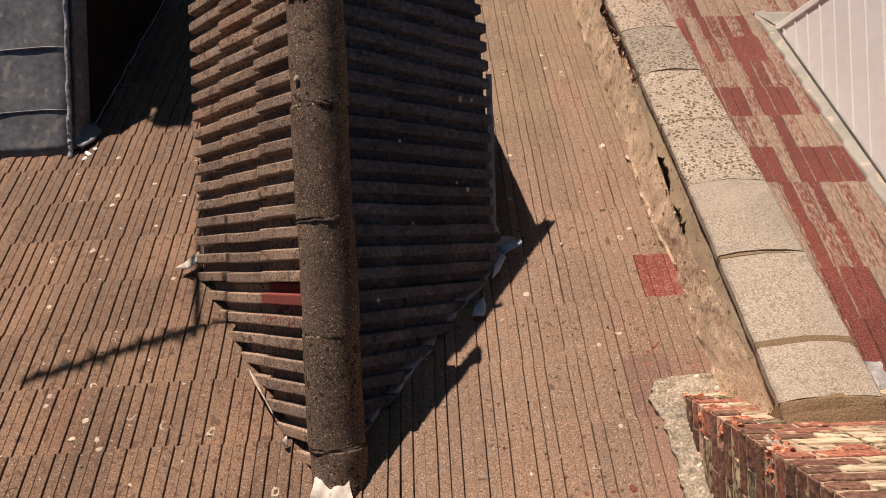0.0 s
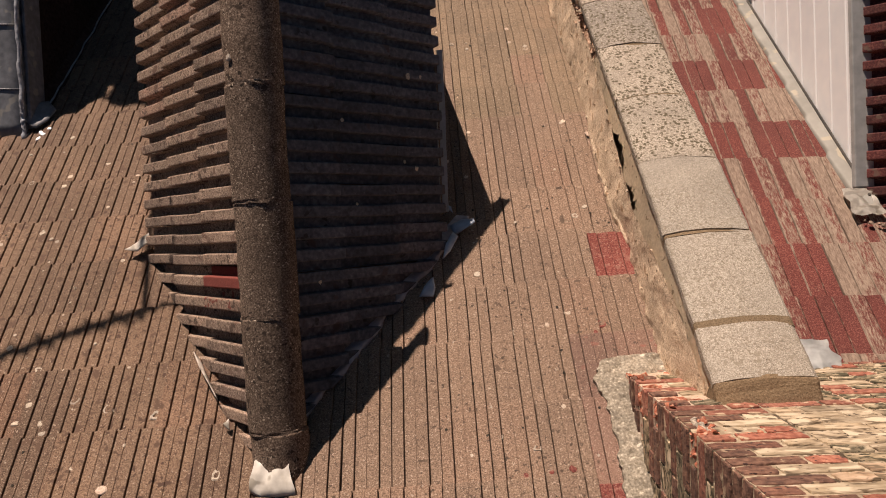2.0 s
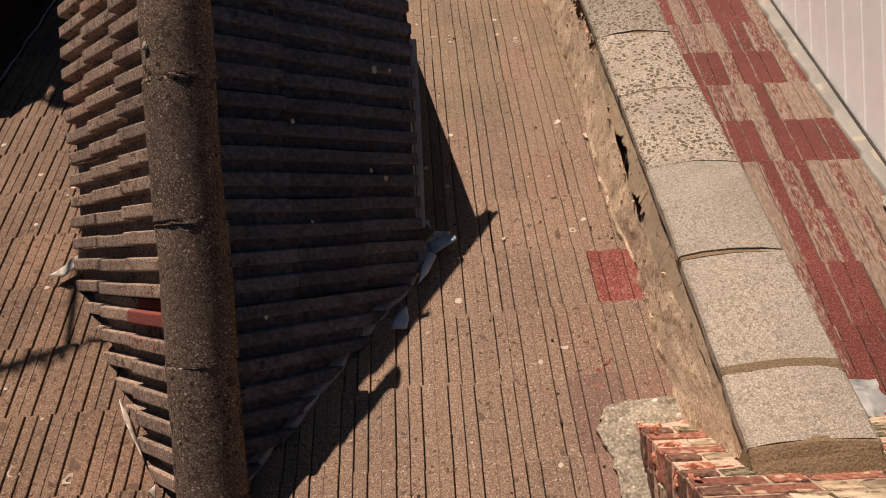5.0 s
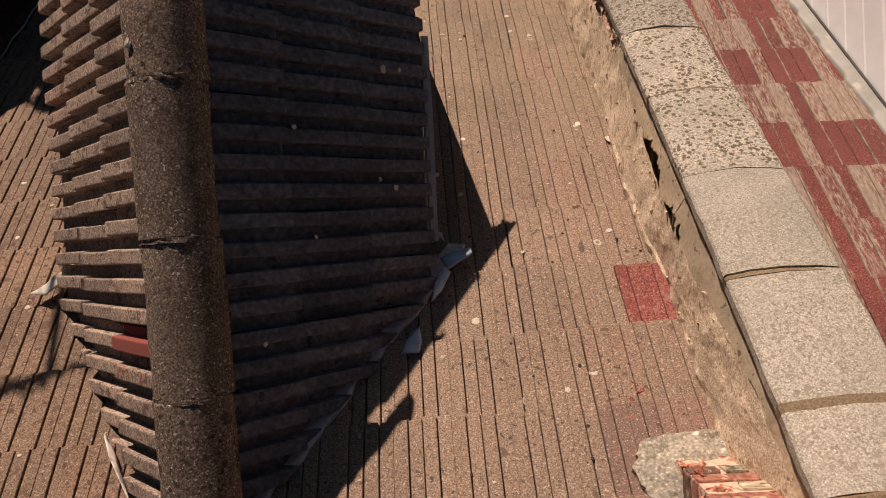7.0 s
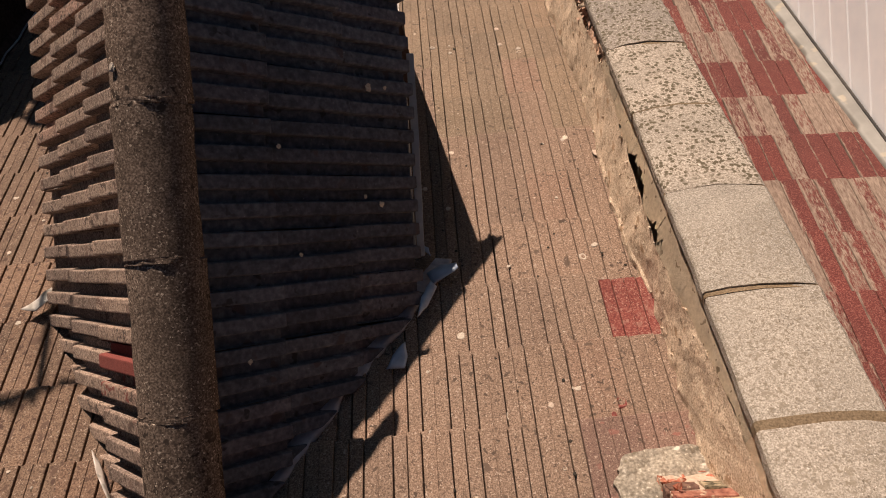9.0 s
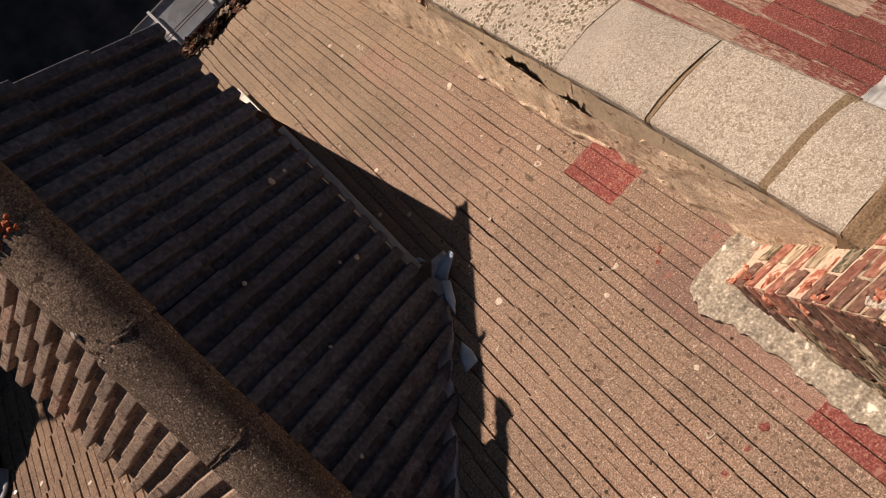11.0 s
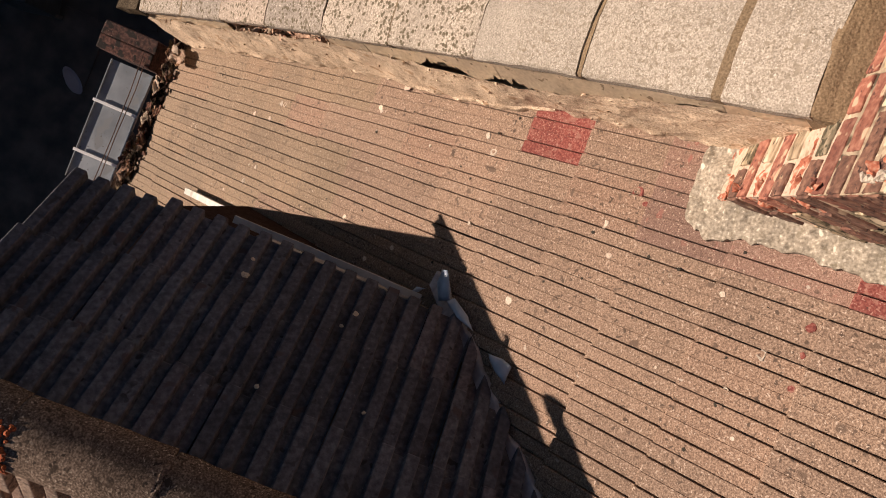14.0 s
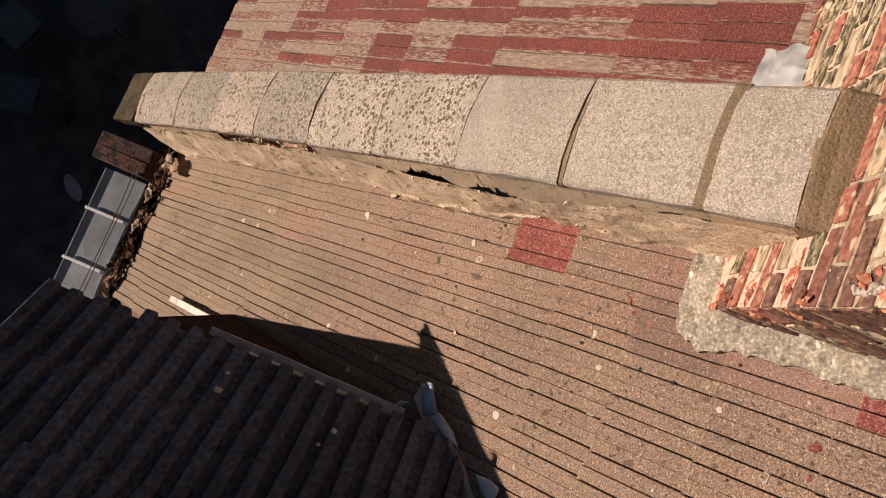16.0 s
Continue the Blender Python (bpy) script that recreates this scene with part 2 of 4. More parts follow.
M_COPING_SPOT = material("lichen_spotted_coping", [(0.22, 0.18, 0.142), (0.385, 0.335, 0.275), (0.57, 0.51, 0.435)], scale=150, big=3, vary=0.25, bump=0.9, bump_scale=130, specks=0.34, speck_col=(0.11, 0.089, 0.055), speck_scale=42, speck_at=0.4, pits=((130, 0.64, (0.66, 0.6, 0.52), 0), (85, 0.56, (0.16, 0.13, 0.09), 3.0)))
M_MORTAR = material("crumbling_mortar", [(0.35, 0.26, 0.175), (0.62, 0.49, 0.355), (0.8, 0.68, 0.53)], scale=150, big=7, vary=0.25, bump=1.0, bump_scale=160, pits=((45, 0.62, (0.24, 0.165, 0.1), 6.0), (14, 0.65, (0.42, 0.28, 0.17), 0), (80, 0.63, (0.82, 0.7, 0.54), 0)))
M_CEMENT = material("grey_cement", [(0.2, 0.17, 0.125), (0.35, 0.305, 0.235), (0.5, 0.445, 0.355)], scale=90, big=9, vary=0.25, bump=0.9, bump_scale=70, pits=((36, 0.61, (0.2, 0.17, 0.12), 8.0), (22, 0.68, (0.66, 0.6, 0.5), 0), (90, 0.66, (0.58, 0.52, 0.42), 0)))
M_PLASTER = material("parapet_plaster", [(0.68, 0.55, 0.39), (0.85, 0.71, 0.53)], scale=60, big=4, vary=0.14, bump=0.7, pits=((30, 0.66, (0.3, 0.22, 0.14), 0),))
M_JOINT = material("brick_mortar", [(0.42, 0.32, 0.24), (0.6, 0.485, 0.38)], scale=70, vary=0.2, bump=1.0, bump_scale=120, pits=((22, 0.66, (0.33, 0.24, 0.16), 0), (60, 0.7, (0.16, 0.11, 0.08), 0)))
M_JOINT_OLD = material("eroded_brick_mortar", [(0.3, 0.225, 0.15), (0.55, 0.45, 0.32)], scale=55, vary=0.25, bump=1.0, bump_scale=100, pits=((14, 0.57, (0.07, 0.048, 0.03), 0), (40, 0.62, (0.55, 0.46, 0.34), 0)))
M_BRICK = {
    "red": material("red_brick", [(0.2, 0.07, 0.05), (0.34, 0.132, 0.088), (0.47, 0.23, 0.16)], scale=45, vary=0.35, bump=1.0, bump_scale=140, pits=((20, 0.62, (0.5, 0.36, 0.25), 0), (60, 0.64, (0.1, 0.04, 0.03), 0))),
    "dark": material("dark_red_brick", [(0.085, 0.043, 0.032), (0.16, 0.082, 0.058), (0.26, 0.145, 0.1)], scale=45, vary=0.3, bump=1.0, bump_scale=140, pits=((30, 0.66, (0.35, 0.25, 0.17), 0), (60, 0.63, (0.05, 0.024, 0.02), 0))),
    "stock": material("weathered_stock_brick", [(0.055, 0.046, 0.03), (0.2, 0.165, 0.105), (0.36, 0.29, 0.19), (0.52, 0.425, 0.295)], scale=1.5, big=0.5, vary=0.25, bump=1.0, bump_scale=3.5, stretch=(18, 36, 30), pits=((1.7, 0.54, (0.07, 0.06, 0.035), 0), (4.0, 0.62, (0.04, 0.034, 0.022), 0), (0.8, 0.6, (0.55, 0.45, 0.32), 0))),
    "cream": material("mortar_smeared_brick", [(0.13, 0.095, 0.06), (0.36, 0.28, 0.185), (0.48, 0.385, 0.27), (0.6, 0.5, 0.37)], scale=1.0, big=0.4, vary=0.25, bump=1.0, bump_scale=4.0, stretch=(11, 24, 30), pits=((1.3, 0.62, (0.17, 0.125, 0.08), 0), (3.2, 0.66, (0.07, 0.05, 0.032), 0), (0.6, 0.58, (0.6, 0.5, 0.37), 0))),
    "bright": material("spalled_orange_brick", [(0.26, 0.07, 0.04), (0.45, 0.155, 0.09), (0.6, 0.4, 0.29)], scale=70, vary=0.2, bump=1.0, bump_scale=90),
}
M_LEAD = material("lead_sheet", [(0.13, 0.145, 0.17), (0.22, 0.24, 0.275)], scale=25, rough=0.55, big=6, vary=0.25, bump=0.2, bump_scale=40, pits=((12, 0.62, (0.3, 0.3, 0.29), 0),))
M_BLUELEAD = material("pale_blue_lead", [(0.3, 0.37, 0.48), (0.46, 0.54, 0.66)], scale=20, rough=0.4, big=8, vary=0.15, bump=0.2, bump_scale=40)
M_PALE = material("pale_lead_flashing", [(0.5, 0.47, 0.42), (0.72, 0.69, 0.63)], scale=20, rough=0.5, big=8, vary=0.15, bump=0.2, bump_scale=40, pits=((14, 0.62, (0.36, 0.33, 0.28), 0),))
M_FLASH = material("dull_cream_flashing", [(0.238, 0.23, 0.205), (0.312, 0.303, 0.275)], scale=9, rough=0.6, big=5, vary=0.12, bump=0.15, bump_scale=40, pits=((11, 0.62, (0.36, 0.32, 0.25), 0),))
M_APRON = material("grey_white_lead", [(0.5, 0.52, 0.53), (0.7, 0.72, 0.72)], scale=16, rough=0.42, big=8, vary=0.2, bump=0.3, bump_scale=40)
M_BIN = material("dark_plastic", [(0.05, 0.054, 0.06), (0.08, 0.085, 0.095)], scale=6, rough=0.6, vary=0.2)
M_TUB = material("pale_blue_plastic", [(0.3, 0.32, 0.4), (0.38, 0.4, 0.48)], scale=6, rough=0.5, vary=0.05)
M_WHITE = material("white_sheet", [(0.9, 0.925, 0.96), (0.95, 0.965, 0.985)], scale=12, rough=0.4, big=3, vary=0.03, bump=0.03)
M_ZINC = material("grey_gutter", [(0.34, 0.36, 0.37), (0.45, 0.47, 0.48)], scale=20, rough=0.5, big=4, vary=0.1, bump=0.1)
M_GUTTER = material("blue_grey_gutter", [(0.27, 0.31, 0.35), (0.36, 0.4, 0.45)], scale=9, rough=0.5, big=3, vary=0.25, bump=0.2, pits=((7, 0.58, (0.24, 0.26, 0.28), 0), (40, 0.68, (0.15, 0.15, 0.15), 0)))
M_EDGE = material("crumpled_blue_lead", [(0.24, 0.27, 0.32), (0.42, 0.45, 0.5)], scale=30, rough=0.5, big=7, vary=0.3, bump=0.6, bump_scale=50)
# near-black base for dormer cheeks, their flashing and some scraps
M_NEARBLACK = material("near_black_tile", spec=0.0, colours=[(0.03, 0.02, 0.018), (0.065, 0.045, 0.04)], scale=40, vary=0.3, bump=0.7)
M_DARKSLAB = material("dark_mossy_slab", spec=0.0, colours=[(0.03, 0.025, 0.018), (0.085, 0.068, 0.048), (0.15, 0.122, 0.09)], scale=90, big=6, vary=0.3, bump=1.0, bump_scale=120)
M_DARKWALL = material("house_brick_plain", [(0.13, 0.08, 0.06), (0.2, 0.12, 0.09)], scale=12, vary=0.2)
M_GROUND = material("yard_ground", [(0.045, 0.043, 0.042), (0.12, 0.106, 0.092)], scale=3, big=0.5, vary=0.4, bump=0.6, bump_scale=30)
M_LICHEN = material("pale_lichen", [(0.46, 0.38, 0.29), (0.72, 0.64, 0.54)], scale=150, vary=0.25, bump=0.8)


# ---- helpers for building ----
def mesh_of(name, bm, mat, smooth=False):
    me = bpy.data.meshes.new(name)
    bmesh.ops.recalc_face_normals(bm, faces=bm.faces)
    bm.to_mesh(me)
    bm.free()
    me.materials.append(mat)
    if smooth:
        for p in me.polygons:
            p.use_smooth = True
    return me


def part(name, bm, mat, parent, label="", m=None, smooth=False):
    """One bmesh as one mesh object under a thing or a part."""
    ob = new(name, bm if isinstance(bm, bpy.types.Mesh) else mesh_of(name, bm, mat, smooth))
    ob.parent = parent
    if m is not None:
        ob.matrix_basis = m
    return tagged(ob, label)


def thing(name, m, label, category, group="", kind=""):
    ob = new(name)
    ob.empty_display_size = 0.1
    ob.matrix_basis = m
    return tagged(ob, label, category, group, kind)


def box(x0, x1, y0, y1, z0, z1, bevel=0.0, bm=None):
    bm = bm or bmesh.new()
    vs = [bm.verts.new((x, y, z)) for x in (x0, x1) for y in (y0, y1) for z in (z0, z1)]
    fs = [bm.faces.new([vs[i] for i in q]) for q in ((0, 1, 3, 2), (4, 6, 7, 5), (0, 4, 5, 1), (2, 3, 7, 6), (0, 2, 6, 4), (1, 5, 7, 3))]
    if bevel:
        es = list({e for f in fs for e in f.edges})
        bmesh.ops.bevel(bm, geom=es, offset=bevel, segments=2, profile=0.6, affect="EDGES")
    return bm


def extrude_profile(pts, ys, close=True, bm=None, shift=None):
    """A closed outline in (x, z) drawn out along y through the stations ys; shift(y) moves a station."""
    bm = bm or bmesh.new()
    rings = []
    for y in ys:
        dx, dz = shift(y) if shift else (0, 0)
        rings.append([bm.verts.new((x + dx, y, z + dz)) for x, z in pts])
    k = len(pts)
    for a, b in zip(rings, rings[1:]):
        for i in range(k):
            bm.faces.new((a[i], a[(i + 1) % k], b[(i + 1) % k], b[i]))
    if close:
        bm.faces.new(rings[0])
        bm.faces.new(rings[-1][::-1])
    return bm


def rough_verts(bm, amount, scale=9.0, axes=(1, 1, 1), seed=0.0):
    for v in bm.verts:
        n = noise.noise_vector(v.co * scale + Vector((seed, seed * 1.7, 3.1)))
        v.co += Vector((n.x * axes[0], n.y * axes[1], n.z * axes[2])) * amount


# ---- roof tiles ----


def tile_bm(width, rolled=False):
    """An interlocking concrete tile with two ribs and two troughs; y runs from head to nose, the nose is at y = 0.
    The main slope's tiles have flat ribs with a slit beside each; the dormers' are rolled, with deeper troughs."""
    t = 0.016
    if rolled:
        d = 0.042
        one = [(0.0015, -0.004), (0.004, -0.001), (0.008, 0), (0.045, 0), (0.049, -0.001), (0.0515, -0.004), (0.055, -d), (0.0955, -d)]
        top = one + [(x + 0.1, z) for x, z in one] + [(0.199, -0.01)]
    else:
        rib = [(0.0455, 0), (0.0475, -0.0015), (0.0481, -0.021), (0.0523, -0.021), (0.0533, -RISE - 0.001), (0.055, -RISE)]
        fine = [(0.0982, -0.0006), (0.0988, -0.0045), (0.1012, -0.0045), (0.1018, -0.0003)]
        top = [(0.0014, -0.005), (0.0026, -0.0008), (0.004, 0)] + rib + fine + [(x + 0.1, z) for x, z in rib] + [(0.1965, -0.0012), (0.1985, -0.005)]
    top = [(x * width / 0.2, z) for x, z in top]
    bot = [(x, z - t) for x, z in reversed(top)]
    pts = top + bot
    bm = bmesh.new()
    lean = 0.034 if rolled else 0.02
    rings = []
    for y in (-TILE_L, -0.004, 0.0):
        drop = lean * y / GAUGE - (0.003 if y == 0 else 0)
        rings.append([bm.verts.new((x, y, z + drop)) for x, z in pts])
    k, h = len(pts), len(top)
    for a, b in zip(rings, rings[1:]):
        for i in range(k):
            bm.faces.new((a[i], a[(i + 1) % k], b[(i + 1) % k], b[i]))
    for r in (rings[0], rings[-1]):
        for i in range(h - 1):
            bm.faces.new((r[i], r[i + 1], r[k - 2 - i], r[k - 1 - i]))
    return bm


TILE = {}


def strip(outer, inner, lift, n=60, across=7, rough=0.012, edge=0.012, scale=12.0, seed=0.0, bulge=0.0):
    """An uneven band between two lines in the parent's xy plane; the inner line stands lift above the plane."""
    def along(line, t):
        k = t * (len(line) - 1)
        i = min(int(k), len(line) - 2)
        return Vector(line[i]).lerp(Vector(line[i + 1]), k - i)
    bm = bmesh.new()
    grid = []
    for a in range(n + 1):
        p, q = along(outer, a / n), along(inner, a / n)
        row = []
        for b in range(across + 1):
            f = b / across
            c = p.lerp(q, f).to_3d()
            if len(p) == 3:
                c = p.lerp(q, f)
            else:
                c.z = 0.006 + lift * (f ** 0.8) + bulge * math.sin(math.pi * f)
            nv = noise.noise_vector(c * scale + Vector((seed, 0, seed)))
            big = noise.noise_vector(c * scale * 0.35 + Vector((0, seed, 5)))
            amt = (edge if b == 0 else rough * 0.5)
            c += Vector((nv.x * amt + big.x * amt, nv.y * amt * 0.4, (nv.z * rough + big.z * rough) * (0.25 if b == 0 else 1)))
            row.append(bm.verts.new(c))
        grid.append(row)
    for g, h in zip(grid, grid[1:]):
        for b in range(across):
            bm.faces.new((g[b], g[b + 1], h[b + 1], h[b]))
    # a skirt under the outer edge
    low = [bm.verts.new(r[0].co - Vector((0, 0, 0.03))) for r in grid]
    for i in range(n):
        bm.faces.new((grid[i][0], grid[i + 1][0], low[i + 1], low[i]))
    return bm


def lump(size, seed, flat=0.6, cuts=2):
    """A broken lump of stone or mortar."""
    bm = bmesh.new()
    bmesh.ops.create_icosphere(bm, subdivisions=cuts, radius=size)
    for v in bm.verts:
        k = 1 + 0.55 * noise.noise(v.co / size * 1.3 + Vector((seed, seed * 2.1, 0)))
        v.co = Vector((v.co.x * k, v.co.y * k, v.co.z * k * flat))
    return bm


def tube(points, r, sides=8, bm=None):
    """A round bar along points."""
    bm = bm or bmesh.new()
    rings = []
    for i, p in enumerate(points):
        a, b = Vector(points[max(0, i - 1)]), Vector(points[min(len(points) - 1, i + 1)])
        q = (b - a).to_track_quat("Z", "Y")
        rings.append([bm.verts.new(Vector(p) + q @ Vector((r * math.cos(6.2832 * k / sides), r * math.sin(6.2832 * k / sides), 0))) for k in range(sides)])
    for g, h in zip(rings, rings[1:]):
        for k in range(sides):
            bm.faces.new((g[k], g[(k + 1) % sides], h[(k + 1) % sides], h[k]))
    bm.faces.new(rings[0])
    bm.faces.new(rings[-1][::-1])
    return bm


def tile_mesh(mat, width):
    key = (mat.name, width)
    if key not in TILE:
        TILE[key] = mesh_of("roof_tile", tile_bm(width, width == 0.2), mat)
    return TILE[key]


def cut_tile(mat, m, planes, width):
    """The tile at pose m, cut by planes (point, normal in the parent's axes); what the normal points to goes. None if nothing is left."""
    bm = tile_bm(width, width == 0.2)
    inv = m.inverted()
    for p, n in planes:
        r = bmesh.ops.bisect_plane(bm, geom=bm.verts[:] + bm.edges[:] + bm.faces[:], plane_co=inv @ Vector(p), plane_no=inv.to_3x3() @ Vector(n), clear_outer=True)
        bmesh.ops.holes_fill(bm, edges=[e for e in bm.edges if e.is_boundary], sides=0)
    if len(bm.faces) < 4:
        bm.free()
        return None
    return mesh_of("roof_tile", bm, mat)


rng = random.Random(5)


def lay(parent, base, cols, rows, pick, keep=None, planes=(), bond=lambda r: 0.5 if r % 2 == 0 else 0.0, wob=1.0, width=TILE_W, drift=0.0, slide=None):
    """Courses of tiles, left edges at c * width and noses at r * GAUGE in the axes base on the parent's xy plane.
    pick(u, v): material; keep(u, v): 1 whole, 2 cut, 0 gone, for the tile whose nose begins at u, v in the parent's axes."""
    for r in rows:
        off = rng.uniform(-drift, drift)
        for c in cols:
            lu, lv = (c + bond(r)) * width + off, r * GAUGE
            if slide:
                lv += slide(lu, lv)
            u, v, _ = base @ Vector((lu, lv, 0))
            how = keep(u, v) if keep else 1
            if not how:
                continue
            mat = pick(u, v)
            slip = -0.045 if mat is M_RED and wob == 1.0 else 0.0
            m = base @ pose(lu + rng.uniform(-0.002, 0.002), lv + slip + rng.uniform(-0.006, 0.006) * wob, rng.uniform(-0.002, 0.003) * wob, rng.uniform(-0.3, 0.3) * wob, rng.uniform(-0.3, 0.3) * wob, rng.uniform(-0.45, 0.45) * wob)
            me = tile_mesh(mat, width) if how == 1 else cut_tile(mat, m, planes, width)
            if me:
                part("roof_tile", me, mat, parent, m=m)


def shard(size, seed, flat=0.35):
    """A sharp-edged broken scrap."""
    rs = random.Random(seed)
    bm = bmesh.new()
    for _ in range(10):
        bm.verts.new((rs.uniform(-1, 1) * size, rs.uniform(-0.6, 0.6) * size, rs.uniform(-1, 1) * size * flat))
    h = bmesh.ops.convex_hull(bm, input=bm.verts[:])
    bmesh.ops.delete(bm, geom=list({g for g in h["geom_interior"] + h["geom_unused"] if isinstance(g, bmesh.types.BMVert)}), context="VERTS")
    return bm


# ---- the main roof ----
C = math.sqrt(0.5)
X0 = -0.385                       # the dormer's ridge
EAVE_V = 6.42
main_roof = thing("roof_slope", ROOF, "brown concrete interlocking tiles on a steep terrace roof slope", "roof", kind="structure")
part("roof_deck", box(-4.6, 1.42, -1.2, EAVE_V - 0.05, -0.2, -0.06), M_DARKWALL, main_roof)
# the dormer: axes of its own, x along the eaves, y outwards, z up, at the height TOP
DORMER = pose(0, 0, TOP)
RZ, RZ_WEST, ML, MR = -1.09, -0.965, 1.145, 1.1     # heights at the ridge, fall of the two slopes
TURN = pose(X0, 2.1, 0, 0, 0, 1.1) @ pose(-X0, -2.1, 0)   # the ridge runs a little askew
XL, XR, GABLE = -1.28, 0.385, 3.7  # eaves and verge
RED_TILES = {(1.15, 2.88), (0.99, 1.458)}
MAIN = pose(0.9, 2.521, 0, 0, 0, 2.0) @ pose(-4.365, -7 * GAUGE, 0)


def main_pick(u, v):
    if any(abs(u - a) < 0.08 and abs(v - b) < 0.1 for a, b in RED_TILES):
        return M_RED
    # west part: the duller light there is put into the tile colour
    if u < -0.45:
        return M_TILE_DARK
    if u > 0.95 and v < 2.45:
        return M_TILE_PINK
    if v > 4.3 + 0.4 * math.sin(u * 9):
        return M_TILE_OLIVE
    return M_TILE


def main_keep(u, v):
    # nothing inside the dormers' bodies, nothing past the parapet's foot
    if u > 1.36 - 0.03 * (v - 2) or v > 6.56:
        return 0
    Y = v * C
    half = (Y - 1.11) / 1.05
    if Y > 1.3 and X0 - min(half, 0.7) + 0.25 < u and u + TILE_W < X0 + min(half, 0.6) - 0.2:
        return 0
    if u + TILE_W < -2.45 and v > 4.6:
        return 0
    return 1


lay(main_roof, MAIN, range(-1, 25), range(1, 20), main_pick, main_keep, bond=lambda r: 0.52, drift=0.004)


def slope_frame(x0, z0, side, fall):
    """Axes of a dormer slope that falls to one side of a ridge along y: y down the slope, z out of it."""
    a = math.atan(fall)
    down = Vector((side * math.cos(a), 0, -math.sin(a)))
    x = Vector((0, side, 0))
    if x.cross(down).z < 0:
        x = -x
    return Matrix.Translation((x0, 0, z0)) @ Matrix((x, down, x.cross(down))).transposed().to_4x4()


def dormer_slope(parent, x0, z0, side, fall, eave, gable, mat, reds=(), n=5, back=1.12, width=0.2, red=None, taper=False, phase=0.0, head=0.03, ease=1.0):
    fr = slope_frame(x0, z0, side, fall)
    inv = fr.inverted()
    slope = new("dormer_slope")
    slope.parent, slope.matrix_basis = parent, fr
    long = (eave - x0) * side / math.cos(math.atan(fall))
    sx = (inv.to_3x3() @ Vector((0, 1, 0))).x
    a, b = sorted((sx * (back - 0.1), sx * (gable - 0.03)))
    deck = box(a, b, head - 0.03, long - (0.16 if taper else 0.05), -0.13, -0.105)
    vn = inv.to_3x3() @ Vector((0, -C, -C))
    vp = inv @ Vector((0, 0, 0))
    bmesh.ops.bisect_plane(deck, geom=deck.verts[:] + deck.edges[:] + deck.faces[:], plane_co=vp, plane_no=vn, clear_outer=True)
    part("slope_deck", deck, M_DARKWALL, slope)
    top_edge = (Vector((0, head, 0)), Vector((0, -1, 0)))

    def keep(u, v):
        hs = [((fr @ Vector((u + du, v + dv, 0))).y + (fr @ Vector((u + du, v + dv, 0))).z) * C for du in (0, width) for dv in (-TILE_L, 0)]
        if max(hs) < 0.01 or v < head + 0.05:
            return 0
        return 1 if min(hs) > 0.06 and v - TILE_L > head else 2

    def pick(u, v):
        p = fr @ Vector((u + 0.1, v - 0.15, 0))
        return red if any(abs(p.y - q) < 0.1 and abs(v - w) < 0.16 for q, w in reds) else mat

    u0 = gable - 14 * width + phase if sx > 0 else -gable
    lay(slope, pose(u0, long - (n - 1) * GAUGE * ease, 0) @ Matrix.Diagonal((1, ease, 1, 1)), range(0, 14), range(0, n), pick, keep, planes=((vp - vn * 0.006, vn), top_edge), bond=lambda r: 0.0, wob=1.6, width=width, drift=0.008, slide=(lambda lu, lv: -0.12 * max(0.0, (fr @ Vector((u0 + lu + 0.1, 0, 0))).y - 2.98)) if taper else None)
    return slope


dormer = thing("gabled_dormer", DORMER, "gabled roof dormer with mossy brown tiles and a rounded concrete ridge", "dormer", "roof dormers")
dormer_slope(dormer, X0, RZ_WEST, -1, ML, XL, GABLE, M_TILE_OLD, reds=((1.9, 0.52),), red=M_HALFRED, phase=0.046, head=0.172, ease=1.13)
# this slope's shade is partly in the tile colour
dormer_slope(dormer, X0, RZ, 1, MR, XR + 0.008, GABLE, M_TILE_SHADE, taper=True)


# ridge tiles of a dormer
def ridge(parent, x0, z0, y0, y1, first, mat, turn, RR=0.125):
    pts = [(RR * math.cos(radians(a)), RR * 0.92 * math.sin(radians(a))) for a in [-8 + 196 * i / 16 for i in range(17)]]
    pts += [((RR - 0.018) * math.cos(radians(a)), (RR - 0.018) * 0.92 * math.sin(radians(a))) for a in [188 - 196 * i / 16 for i in range(17)]]
    y, end = y0, first
    while y < y1:
        n = 8
        bm = extrude_profile(pts, [y + 0.003, y + 0.012] + [y + (end - y) * k / n for k in range(1, n)] + [end - 0.012, end - 0.003])
        rough_verts(bm, 0.005, 16, seed=y)
        part("ridge_tile", bm, mat, parent, m=turn @ pose(x0, 0, z0 - 0.055, 0, rng.uniform(-0.6, 0.6), rng.uniform(-0.25, 0.25)), smooth=True)
        # mortar squeezed out of the joint
        band = [(1.018 * px_, 1.018 * pz_) for px_, pz_ in pts[2:15]] + [(0.98 * px_, 0.97 * pz_) for px_, pz_ in reversed(pts[2:15])]
        jt = extrude_profile(band, [end - 0.009, end - 0.003, end + 0.004, end + 0.009])
        rough_verts(jt, 0.004, 60, seed=end)
        part("joint_mortar", jt, M_RIDGE, parent, m=turn @ pose(x0, 0, z0 - 0.055))
        y, end = end, min(end + 0.4925, y1 + 0.02)
        if end - y < 0.1:
            break


